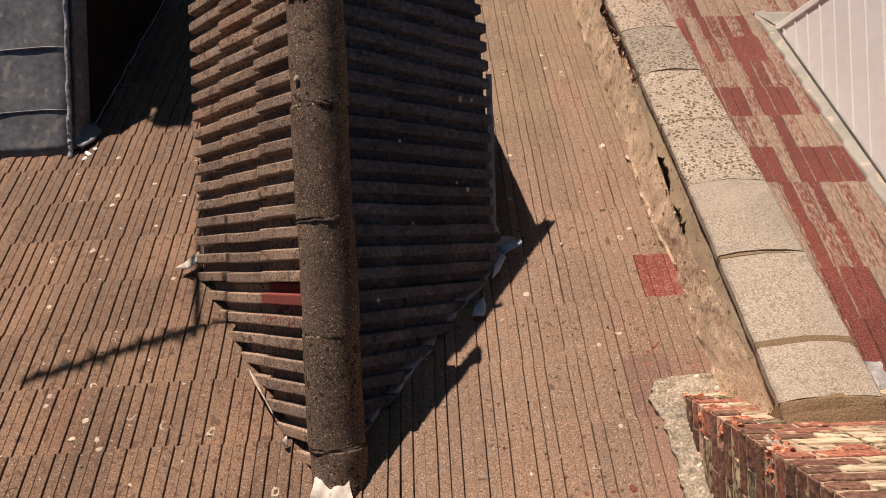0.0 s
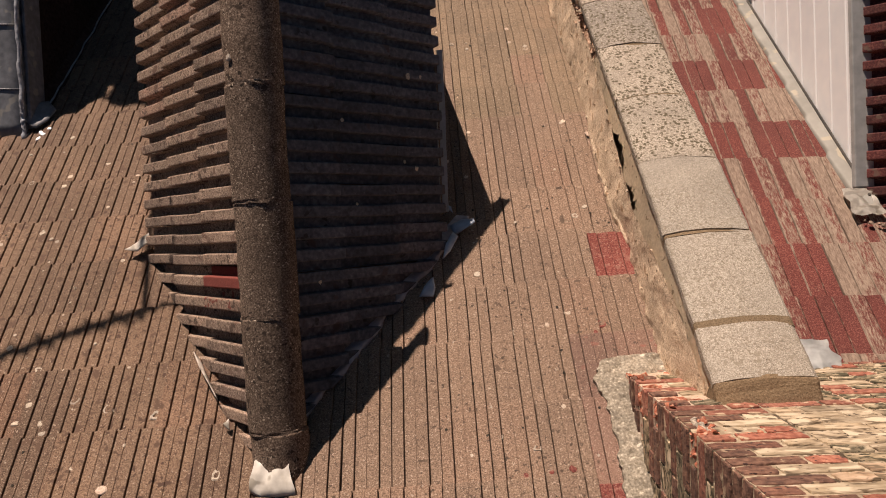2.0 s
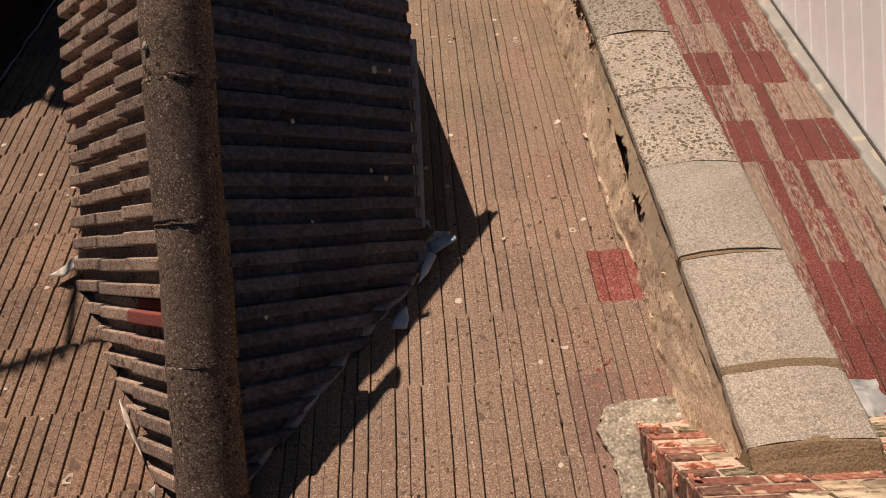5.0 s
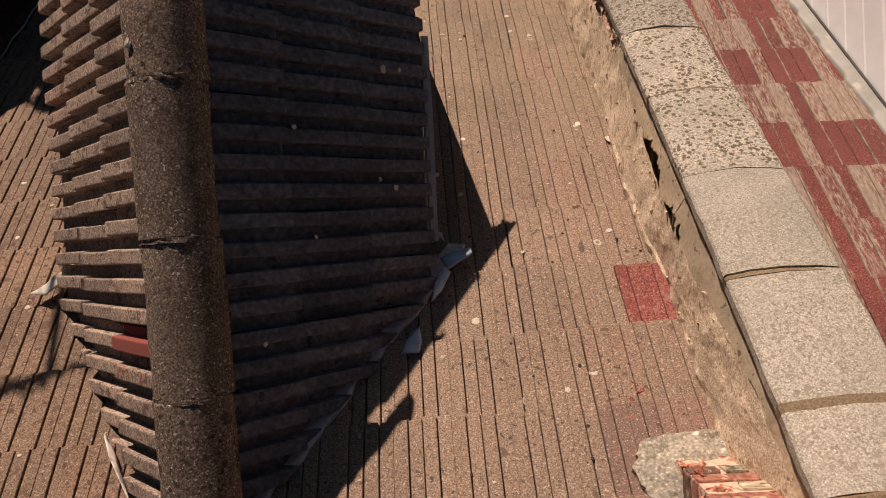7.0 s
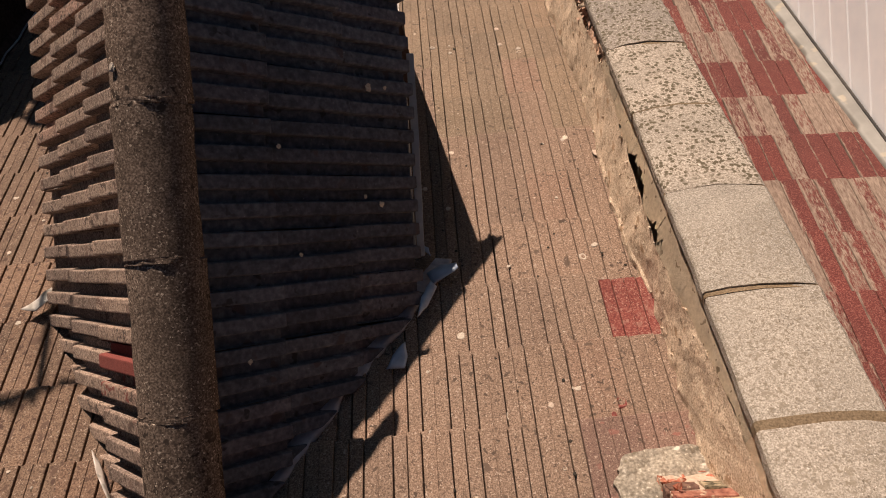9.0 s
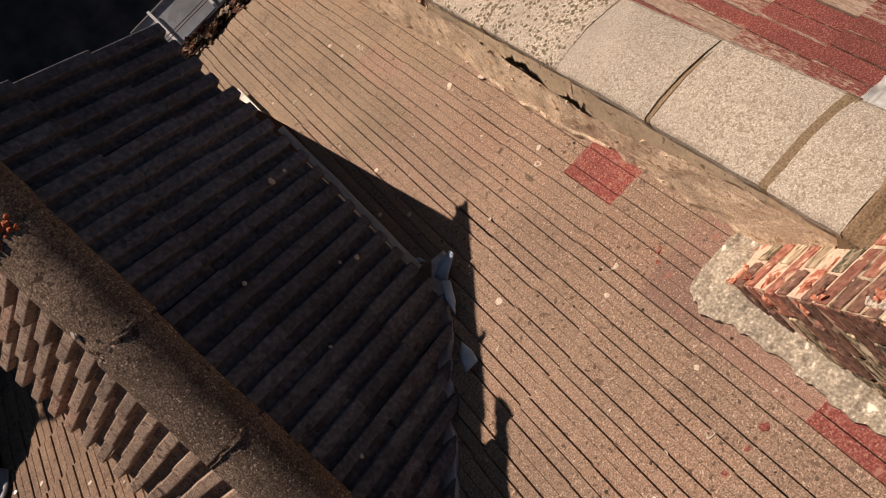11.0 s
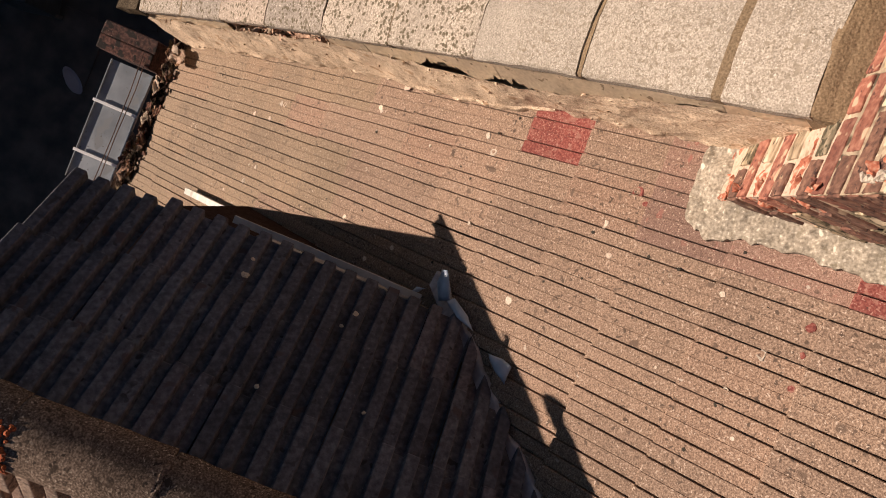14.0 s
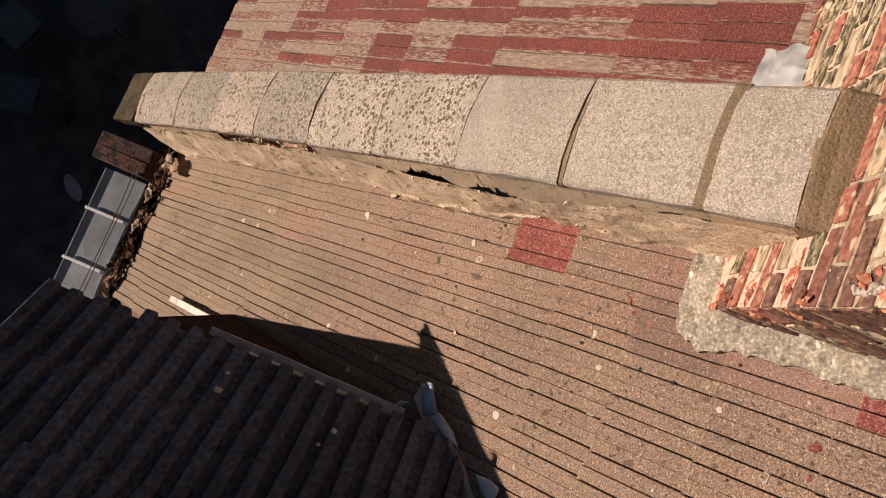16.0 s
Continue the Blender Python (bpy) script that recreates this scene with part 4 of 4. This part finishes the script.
# ---- the chimney ----
CX0, CX1, CY0, CY1, CZ0, CZ1 = 1.19, 3.1, 0.1, 1.372, -2.0, 0.75
chimney = thing("chimney_stack", DORMER, "weathered stock and red brick chimney stack with eroded joints", "chimney", kind="structure")
bm = box(CX0 + 0.001, CX1, CY0, CY1 - 0.001, CZ0, CZ1)
bmesh.ops.subdivide_edges(bm, edges=bm.edges[:], cuts=40, use_grid_fill=True)
rough_verts(bm, 0.003, 30)
part("stack_core", bm, M_JOINT, chimney)
bm = box(CX0 - 0.001, CX1 + 0.003, CY0 - 0.003, CY1 + 0.001, -0.74, CZ1 + 0.003)
bmesh.ops.subdivide_edges(bm, edges=bm.edges[:], cuts=40, use_grid_fill=True)
rough_verts(bm, 0.003, 30, seed=3)
part("eroded_joints", bm, M_JOINT_OLD, chimney, "dark eroded mortar of the upper stack")
BR = {}
COURSE, HB = 0.074, 0.0575


def brick_mesh(length, mat, kind, worn):
    key = (round(length, 3), mat.name, kind, worn)
    if key not in BR:
        bm = box(0, length, -0.075, 0, 0, HB)
        bmesh.ops.bevel(bm, geom=bm.edges[:], offset=0.004, segments=2, profile=0.6, affect="EDGES")
        bmesh.ops.subdivide_edges(bm, edges=[e for e in bm.edges if e.calc_length() > 0.03], cuts=5, use_grid_fill=True)
        rough_verts(bm, 0.022 if worn == 2 else 0.005 if worn else 0.0032, 34, seed=kind * 3.3)
        if worn < 2:
            rough_verts(bm, 0.002, 90, seed=kind * 1.3)
        BR[key] = mesh_of("brick", bm, mat)
    return BR[key]


rb = random.Random(11)
QUOIN = [rb.choice(("dark", "dark", "red", "dark", "dark", "dark", "dark", "bright")) for _ in range(60)]


def brick_face(m, width, front, turn=0):
    """Courses of headers and stretchers on a face: x along from the corner, y outwards, z up."""
    k = 0
    z = -1.475
    while z < CZ1 - HB:
        x, i = 0.0, k + turn
        while x < width - 0.03:
            L = min((0.213, 0.101)[i % 2], width - x)
            q = rb.random()
            if x == 0:
                kind = QUOIN[k]
            elif front:
                kind = ("stock" if (q < 0.5 if z < -0.6 else q < 0.1) else "cream") if q < ((0.6 if x > 0.6 else 0.74) if z < -0.6 else 0.9) else ("red" if q < 0.985 else "bright")
                if x < 0.24 and q < 0.16:
                    kind = "red"
            else:
                kind = "stock" if q < 0.75 else "dark"
            worn, back = (1 if kind in ("stock", "cream") else 0), rb.uniform(0.003, 0.009)
            if kind == "bright":
                worn, back = 2, -0.004
            me = brick_mesh(L, M_BRICK[kind], rb.randrange(6), worn)
            part("brick", me, None, chimney, m=m @ pose(x, back, z + rb.uniform(-0.002, 0.002), rb.uniform(-0.8, 0.8), rb.uniform(-0.6, 0.6), rb.uniform(-0.5, 0.5)))
            x += L + 0.0135
            i += 1
        z += COURSE
        k += 1


# the front, and the west side, whose x runs back from the corner
brick_face(Matrix(((1, 0, 0, CX0), (0, 1, 0, CY1), (0, 0, 1, 0), (0, 0, 0, 1))), 1.75, True)
brick_face(Matrix(((0, -1, 0, CX0), (-1, 0, 0, CY1), (0, 0, 1, 0), (0, 0, 0, 1))), 0.9, False, 1)

# spalled bricks at the stack's corner, with lumps of white mortar in them
rs = random.Random(23)
for x, z, n in ((0.045, -0.49, 9), (0.025, -0.4, 6), (0.03, -1.17, 5), (0.015, -0.72, 3)):
    for k in range(n):
        part("spalled_lump", shard(rs.uniform(0.014, 0.032), rs.random() * 90, 0.55), M_BRICK["bright"] if k % 5 else M_BRICK["red"], chimney, m=pose(CX0 + x + rs.uniform(-0.02, 0.04), CY1 + rs.uniform(-0.008, 0.008), z + rs.uniform(-0.05, 0.05), rs.uniform(0, 180), rs.uniform(0, 180), 0))
for k in range(9):
    part("mortar_lump", lump(rs.uniform(0.007, 0.015), k * 2.3, 0.8, 2), M_LICHEN, chimney, m=pose(CX0 + 0.04 + rs.uniform(-0.012, 0.012), CY1 + 0.006, -0.52 + 0.016 * k))

# ---- the lead-roofed dormer to the west ----
LX, LZ = -2.43, -2.83
lead = thing("flat_dormer", DORMER, "flat lead-roofed box dormer with plain near-black cheek", "dormer", "roof dormers")
bm = box(-4.6, LX, 2.8, 4.55, LZ - 0.05, LZ)
bmesh.ops.subdivide_edges(bm, edges=bm.edges[:], cuts=20, use_grid_fill=True)
rough_verts(bm, 0.006, 3.5)
part("lead_roof", bm, M_LEAD, lead, "dull grey lead sheet roof", smooth=True)
for y in (3.12, 3.55, 3.98):
    part("lead_seam", tube([(-4.6 + 0.2 * k, y + 0.01 * math.sin(k * 2.1), LZ + 0.002) for k in range(11)] + [(LX - 0.02, y, LZ + 0.002)], 0.006), M_LEAD, lead, smooth=True)
bm = tube([(LX - 0.004 + 0.004 * math.sin(k * 0.23), 2.79 + 0.01 * k, LZ + 0.012 + 0.003 * math.sin(k * 0.31)) for k in range(176)], 0.014, 10)
for v in bm.verts:
    if v.co.y < 3.25:   # frayed towards the lower end
        v.co += noise.noise_vector(v.co * 45) * 0.014 * (3.25 - v.co.y) / 0.45
rough_verts(bm, 0.003, 30)
part("edge_roll", bm, M_EDGE, lead, "crumpled pale lead edge roll", smooth=True)
part("edge_drip", box(LX + 0.008, LX + 0.032, 2.86, 4.5, LZ - 0.2, LZ - 0.02, bevel=0.006), M_LEAD, lead)
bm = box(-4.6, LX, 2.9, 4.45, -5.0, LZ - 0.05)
part("tile_hung_cheek", bm, M_NEARBLACK, lead)
lf = thing("cheek_flashing", ROOF, "ragged lead flashing at the foot of the dark cheek", "flashing")
vs = [4.1 + 0.1 * k for k in range(23)]
foot = [(-2.375 + 0.02 * (4.6 - v) + 0.014 * noise.noise(Vector((v * 5, 0, 3))), v) for v in vs]
part("flashing_band", strip(foot, [(LX + 0.005, v) for v in vs], 0.05, n=60, across=4, rough=0.006, edge=0.01, scale=14), M_NEARBLACK, lf, smooth=True)
lip = tube([(u, v, 0.012) for u, v in foot], 0.006, 6)
rough_verts(lip, 0.006, 22)
part("turned_lip", lip, M_EDGE, lf, "pale ragged edge of the lead", smooth=True)
flap([(-2.43, 4.06, 0.05), (-2.36, 4.02, 0.02), (-2.3, 4.1, 0.02), (-2.29, 4.22, 0.02), (-2.36, 4.3, 0.04), (-2.43, 4.22, 0.08)], M_LEAD, lf, "corner_piece", "dull blue-grey lead corner piece")

# television aerial out in front, known by its shadow on the tiles
aerial = thing("television_aerial", pose(-2.41, 6.0, TOP + 0.363), "television aerial on a tall thin mast", "aerial")
part("mast", tube([(0, 0, -TOP - 0.4), (0, 0, -1.05)], 0.022), M_ZINC, aerial)
boom = part("boom", tube([(-0.86, 0.0, -0.857), (0.36, 0.0, -1.21)], 0.022), M_ZINC, aerial)
for k in range(9):
    x = -0.74 + 0.125 * k
    h = 0.05 + 0.014 * (k % 3)
    z = -0.88 - (x + 0.78) * 0.29
    part("element", tube([(x, -0.18, z - h), (x, 0.18, z + h)], 0.014), M_ZINC, boom)

# ---- the eaves ----
gutter = thing("box_gutter", DORMER, "grey metal box gutter with pale straps under the tile edge", "gutter")
gz = -4.72
pts = [(4.7, gz + 0.09), (4.7, gz + 0.06), (5.06, gz + 0.055), (5.06, gz + 0.08), (5.052, gz + 0.08), (5.052, gz + 0.065), (4.71, gz + 0.07), (4.71, gz + 0.09)]
bm = bmesh.new()
ends = [[bm.verts.new((x, a, b)) for a, b in pts] for x in (-0.14, 0.86)]
for i in range(8):
    bm.faces.new((ends[0][i], ends[0][(i + 1) % 8], ends[1][(i + 1) % 8], ends[1][i]))
for e in ends:
    for q in ((0, 1, 6, 7), (1, 2, 5, 6), (2, 3, 4, 5)):
        bm.faces.new([e[i] for i in q])
part("trough", bm, M_GUTTER, gutter)
for x in (0.51, 0.085):
    part("strap", box(x - 0.012, x + 0.012, 4.7, 5.07, gz + 0.085, gz + 0.095, bevel=0.002), M_WHITE, gutter, "pale metal strap")
for dy in (0.0, 0.035):
    part("edge_wire", tube([(-0.16, 4.78 + dy, -4.6), (0.3, 4.79 + dy * 0.6, -4.61), (0.7, 4.775 + dy, -4.6), (1.0, 4.78 + dy, -4.58)], 0.004), M_DARKWALL, gutter)
corbel = thing("brick_corbel", DORMER, "stained red brick corbel at the foot of the parapet", "corbel")
M_STAIN = material("stained_red_brick", [(0.035, 0.02, 0.018), (0.1, 0.045, 0.036), (0.2, 0.1, 0.078)], scale=45, vary=0.3, bump=1.0, pits=((16, 0.56, (0.02, 0.014, 0.012), 0), (60, 0.7, (0.26, 0.2, 0.17), 0)))
part("corbel_block", box(0.9, 1.14, 4.8, 5.26, -5.3, -4.74, bevel=0.03), M_STAIN, corbel)
for k in range(2):
    cbm = box(0.905 + 0.12 * k, 1.02 + 0.12 * k, 4.79, 5.25, -4.74, -4.715, bevel=0.012)
    rough_verts(cbm, 0.008, 14, seed=k)
    part("corbel_brick", cbm, M_STAIN, corbel)

debris = thing("eaves_debris", ROOF, "broken mortar and slate scraps lying along the eaves", "debris", kind="stuff")
rd = random.Random(21)


def scrap(long, wide, seed, curl):
    """A crumpled, torn piece of old mortar bed or felt with thickness."""
    bm = bmesh.new()
    n = 9
    g = []
    for i in range(n + 1):
        row = []
        for j in range(n + 1):
            x, y = 2 * i / n - 1, 2 * j / n - 1
            r = 1 + 0.5 * noise.noise(Vector((math.atan2(y, x) * 0.9, seed, 1)))
            q = Vector((x * 1.3 + seed, y * 1.3, seed * 0.7))
            d = max(0.3, 1 - 0.22 * (abs(x) * abs(y)) * 1.5)
            z = curl * (0.6 * noise.noise(q) + 0.45 * abs(noise.noise(q * 2.3)) + 0.16 * noise.noise(q * 5.0))
            row.append(bm.verts.new((x * long * r * d, y * wide * r * d, z)))
        g.append(row)
    for a, b in zip(g, g[1:]):
        for j in range(n):
            bm.faces.new((a[j], a[j + 1], b[j + 1], b[j]))
    bmesh.ops.solidify(bm, geom=bm.faces[:], thickness=0.008)
    return bm


bed = strip([(-0.16 + 0.1 * k, 6.57) for k in range(15)], [(-0.16 + 0.1 * k, 6.38) for k in range(15)], 0.0, n=90, across=8, rough=0.03, edge=0.03, scale=16, seed=5)
part("litter_bed", bed, M_DARKSLAB, debris, m=pose(0, 0, -0.025))
for k in range(110):
    u = rd.uniform(-0.12, 1.2)
    v = 6.49 + rd.uniform(-0.11, 0.08) - 0.1 * max(0.0, u - 0.9)
    mat = rd.choice((M_RUBBLE, M_TILE_OLD, M_NEARBLACK, M_BRICK["dark"], M_RIDGE, M_TILE_DARK, M_DARKSLAB, M_BROWN))
    part("fragment", scrap(rd.uniform(0.035, 0.1), rd.uniform(0.02, 0.045), k * 1.7, rd.uniform(0.02, 0.06)), mat, debris, m=pose(u, v, rd.uniform(0.0, 0.035), rd.uniform(-35, 35), rd.uniform(-25, 25), rd.uniform(-30, 40)))
for k in range(60):
    u = rd.uniform(-0.12, 1.22)
    part("crumb", lump(rd.uniform(0.006, 0.02), k * 1.3, 0.7, 1), rd.choice((M_NEARBLACK, M_RIDGE, M_MORTAR, M_BRICK["dark"])), debris, m=pose(u, 6.44 + rd.uniform(-0.12, 0.08) - 0.1 * max(0.0, u - 0.9), 0.01))
part("pale_fragment", scrap(0.13, 0.06, 3.3, 0.09), M_JOINT, debris, m=pose(1.06, 6.24, 0.05, 8, 5, 70), smooth=True)
part("pale_fragment", scrap(0.1, 0.05, 8.1, 0.08), M_JOINT, debris, m=pose(1.1, 6.36, 0.05, -10, 0, 20), smooth=True)
part("pale_fragment", scrap(0.1, 0.03, 5.7, 0.05), M_JOINT, debris, m=pose(0.8, 6.46, 0.05, 10, -10, 12), smooth=True)
part("pale_fragment", scrap(0.07, 0.035, 9.4, 0.05), M_MORTAR, debris, m=pose(0.52, 6.45, 0.05, 12, 10, 35), smooth=True)

# ---- lichen and droppings on the tiles ----
lichen = thing("lichen_patches", ROOF, "pale lichen patches and droppings on the roof tiles", "lichen", kind="stuff")


MAIN_INV = MAIN.inverted()


def surface(u, v):
    """Height of the tiles' top at a place on the main slope."""
    lu, lv, _ = MAIN_INV @ Vector((u, v, 0))
    d = math.ceil(lv / GAUGE) * GAUGE - lv
    x = (lu % (TILE_W / 2)) / TILE_W
    return -0.02 * d / GAUGE - (RISE * (0.5 - x) / 0.22 if 0.28 < x else 0.0)


def on_rib(u, v):
    """The nearest place along the eaves that lies on a rib's flat top."""
    lu, lv, _ = MAIN_INV @ Vector((u, v, 0))
    p = MAIN @ Vector((math.floor(lu / TILE_W * 2) * TILE_W / 2 + 0.025, lv, 0))
    return p.x, p.y


def blob(u, v, r, w=0.002, stretch=1.0, ring=False, mat=None, seed=0.0):
    bm = bmesh.new()
    n = 14
    rim = []
    for k in range(n):
        a = 6.2832 * k / n
        q = r * (1 + 0.35 * noise.noise(Vector((math.cos(a) * 1.5 + seed, math.sin(a) * 1.5, seed))))
        rim.append((q * math.cos(a), q * math.sin(a) * stretch))
    lo = [bm.verts.new((x, y, -0.003)) for x, y in rim]
    hi = [bm.verts.new((x * 0.8, y * 0.8, 0.0015)) for x, y in rim]
    for k in range(n):
        bm.faces.new((lo[k], lo[(k + 1) % n], hi[(k + 1) % n], hi[k]))
    if ring:
        inn = [bm.verts.new((x * 0.45, y * 0.45, -0.001)) for x, y in rim]
        for k in range(n):
            bm.faces.new((hi[k], hi[(k + 1) % n], inn[(k + 1) % n], inn[k]))
    else:
        bm.faces.new(hi)
    part("lichen_spot", bm, mat or M_LICHEN, lichen, m=pose(u, v, surface(u, v) + w - 0.001, 3.8, 0, seed * 50))


spots = [(0.727, 3.415, 0.024, 0), (0.868, 2.24, 0.016, 0), (0.751, 1.584, 0.02, 1), (0.887, 1.775, 0.014, 0), (0.708, 2.207, 0.021, 1), (1.157, 3.864, 0.02, 0), (-1.623, 2.093, 0.024, 1), (-1.378, 1.908, 0.028, 1), (-1.209, 1.855, 0.03, 1), (-0.974, 1.815, 0.028, 1), (1.31, 3.72, 0.03, 0), (1.177, 3.065, 0.018, 0), (1.114, 3.002, 0.02, 1), (0.772, 2.965, 0.011, 0), (-1.503, 1.794, 0.018, 0), (-1.624, 1.8, 0.018, 0), (-1.071, 1.663, 0.01, 0), (-1.116, 1.462, 0.026, 0), (-0.632, 1.511, 0.026, 1), (-1.275, 1.563, 0.013, 0), (-1.887, 2.987, 0.015, 0), (0.544, 3.8, 0.018, 0), (0.65, 3.59, 0.012, 0), (0.97, 2.589, 0.013, 0), (0.399, 2.415, 0.01, 0), (0.407, 2.145, 0.01, 0), (0.597, 1.637, 0.014, 1), (1.32, 3.888, 0.014, 0)]
for k, (u, v, r, ring) in enumerate(spots):
    blob(u, v, r, seed=k * 1.7, ring=bool(ring), stretch=0.8, w=0.012 if k in (10, 27) else 0.001)
for k, (u, v, r) in enumerate(((1.134, 2.241, 0.026), (1.101, 2.187, 0.014), (0.892, 1.487, 0.018), (0.799, 1.476, 0.014), (0.691, 1.464, 0.014))):
    blob(u, v, r, seed=k * 2.3 + 5, ring=k == 0, mat=M_RED, w=0.001)
rl = random.Random(8)
for k in range(190):
    if rl.random() < 0.5:
        u, v = rl.uniform(0.3, 1.25), rl.uniform(1.4, 6.2)
    else:
        u, v = rl.uniform(-2.6, -0.9), rl.uniform(1.2, 4.0)
    u, v = on_rib(u, v)
    blob(u, v, rl.choice((0.004, 0.006, 0.009, 0.014, 0.018)), ring=k % 4 == 0, seed=k * 0.37, w=0.001)
for k in range(6):
    blob(-2.31 + rl.uniform(-0.05, 0.06), 4.0 + rl.uniform(-0.06, 0.06), 0.015, seed=k * 0.9, mat=M_WHITE, w=0.004)

# moss and litter specks, dark, on the same tiles
moss = thing("moss_specks", ROOF, "small dark moss tufts and litter on the roof tiles", "moss", kind="stuff")
M_MOSS = material("dark_moss", [(0.02, 0.018, 0.012), (0.05, 0.04, 0.028)], scale=200, vary=0.3)
for k in range(170):
    if rl.random() < 0.6:
        u, v = rl.uniform(0.3, 1.3), rl.uniform(1.3, 6.2)
    else:
        u, v = rl.uniform(-2.6, -0.9), rl.uniform(1.2, 4.0)
    part("moss_tuft", lump(rl.choice((0.003, 0.004, 0.006, 0.008)), k * 0.7, 0.4, 1), M_MOSS, moss, m=pose(u, v, surface(u, v)))

# ---- below ----
ground = new("ground", mesh_of("ground", box(-300, 300, -300, 300, -0.3, 0.0), M_GROUND))
tagged(ground, "dark shaded front yard and street ground", "ground", kind="structure")
front = new("wall_front", mesh_of("wall_front", box(-4.6, 6.5, 4.0, 4.25, 0, TOP - 4.5), M_DARKWALL))
part("corbel_arm", box(0.92, 1.12, 4.2, 4.82, -5.3, -5.0), M_DARKWALL, corbel)
tagged(front, "brown brick front wall of the terrace", "wall", kind="structure")
opposite = new("wall_opposite", mesh_of("wall_opposite", box(-60, 60, 24, 26, 0, 8.0), M_DARKWALL))
tagged(opposite, "plain brick terrace wall across the street", "wall", kind="structure")

# the tree whose leafy shade falls between the dormers
tree = thing("street_tree", pose(-2.95, 7.2, 0), "bare-limbed broadleaf tree in the front yard", "tree")
M_BARK = material("bark", [(0.06, 0.045, 0.035), (0.14, 0.11, 0.085)], scale=25, vary=0.3, bump=0.9, bump_scale=60)
M_LEAF = material("leaves", [(0.04, 0.06, 0.02), (0.09, 0.1, 0.035)], scale=12, vary=0.4)
rt = random.Random(4)
part("trunk", tube([(0, 0, -0.2), (0.05, 0, 1.5), (-0.03, 0.05, 3.2), (0.02, 0, 4.6)], 0.14, 10), M_BARK, tree)
for k in range(9):
    a, z = 6.2832 * k / 9, 2.8 + 0.25 * k
    part("limb", tube([(0, 0, z), (0.35 * math.cos(a), 0.35 * math.sin(a), z + 0.6), (0.6 * math.cos(a), 0.7 * math.sin(a), z + 1.3)], 0.04, 7), M_BARK, tree)
bm = bmesh.new()
for k in range(9000):
    while True:
        p = Vector((rt.uniform(-1, 1), rt.uniform(-1, 1), rt.uniform(-1, 1)))
        if p.length < 1 and noise.noise(p * 2.2) > -0.45:
            break
    c = Vector((p.x * 0.85, p.y * 1.0, 5.62 + p.z * 2.05))
    q = Euler((rt.uniform(0, 6.28), rt.uniform(0, 6.28), 0)).to_matrix()
    s_ = rt.uniform(0.06, 0.12)
    bm.faces.new([bm.verts.new(c + q @ Vector(w)) for w in ((-s_, 0, 0), (0, s_ * 0.5, 0), (s_, 0, 0.01), (0, -s_ * 0.5, 0))])
part("crown", bm, M_LEAF, tree)

yard_table = thing("round_table", pose(2.95, 8.4, 0), "round dark garden table standing in the shaded yard", "table")
bm = bmesh.new()
bmesh.ops.create_cone(bm, cap_ends=True, segments=40, radius1=0.42, radius2=0.43, depth=0.04)
part("tabletop", bm, M_BIN, yard_table, m=pose(0, 0, 0.72))
for a in range(3):
    part("leg", tube([(0.1 * math.cos(a * 2.1), 0.1 * math.sin(a * 2.1), 0.7), (0.3 * math.cos(a * 2.1), 0.3 * math.sin(a * 2.1), 0.0)], 0.02), M_BIN, yard_table)
tub = thing("plastic_tub", pose(0.36, 7.95, 0.02, 0, 38, -40), "pale oval plastic tub on the yard ground", "tub")
pts = [(0.07, 0.0), (0.09, 0.1), (0.1, 0.115), (0.085, 0.11), (0.078, 0.09)]
bm = bmesh.new()
rings = [[bm.verts.new((r * math.cos(6.2832 * k / 20), 2.3 * r * math.sin(6.2832 * k / 20), z)) for k in range(20)] for r, z in pts]
for g, h in zip(rings, rings[1:]):
    for k in range(20):
        bm.faces.new((g[k], g[(k + 1) % 20], h[(k + 1) % 20], h[k]))
bm.faces.new(rings[0])
bm.faces.new(rings[-1])
part("basin", bm, M_TUB, tub)


def bin_at(x, y, turn, mat):
    b = thing("wheeled_bin", pose(x, y, 0, 0, 0, turn), "dark wheeled refuse bin with a hinged lid in the yard", "bin", "yard bins")
    part("body", box(-0.24, 0.24, -0.27, 0.27, 0.06, 0.95, bevel=0.03), mat, b)
    part("lid", box(-0.26, 0.26, -0.3, 0.3, 0.95, 1.0, bevel=0.02), mat, b)
    part("handle", tube([(-0.2, -0.33, 0.93), (0.2, -0.33, 0.93)], 0.015), mat, b)
    for x in (-0.22, 0.22):
        w = bmesh.new()
        bmesh.ops.create_cone(w, cap_ends=True, segments=16, radius1=0.09, radius2=0.09, depth=0.05)
        part("wheel", w, M_GROUND, b, m=pose(x, -0.24, 0.09, 0, 90, 0))


bin_at(1.35, 8.75, 12, M_BIN)
bin_at(2.25, 9.2, -20, M_BIN)
yard_wall = new("garden_wall", mesh_of("garden_wall", box(-4.6, 6.5, 10.6, 10.85, 0, 1.1, bevel=0.02), M_DARKWALL))
tagged(yard_wall, "low brick garden wall at the street", "wall", kind="structure")
for k, (x, y, sx, sy) in enumerate(((0.9, 8.1, 0.5, 0.35), (1.9, 7.6, 0.45, 0.45), (3.0, 7.3, 0.5, 0.3))):
    pv = thing("paving_slab", pose(x, y, 0, 0, 0, 14 * k), "worn grey paving slab in the yard", "slab", "yard slabs")
    part("slab", box(-sx, sx, -sy, sy, -0.02, 0.03, bevel=0.012), M_GROUND, pv)
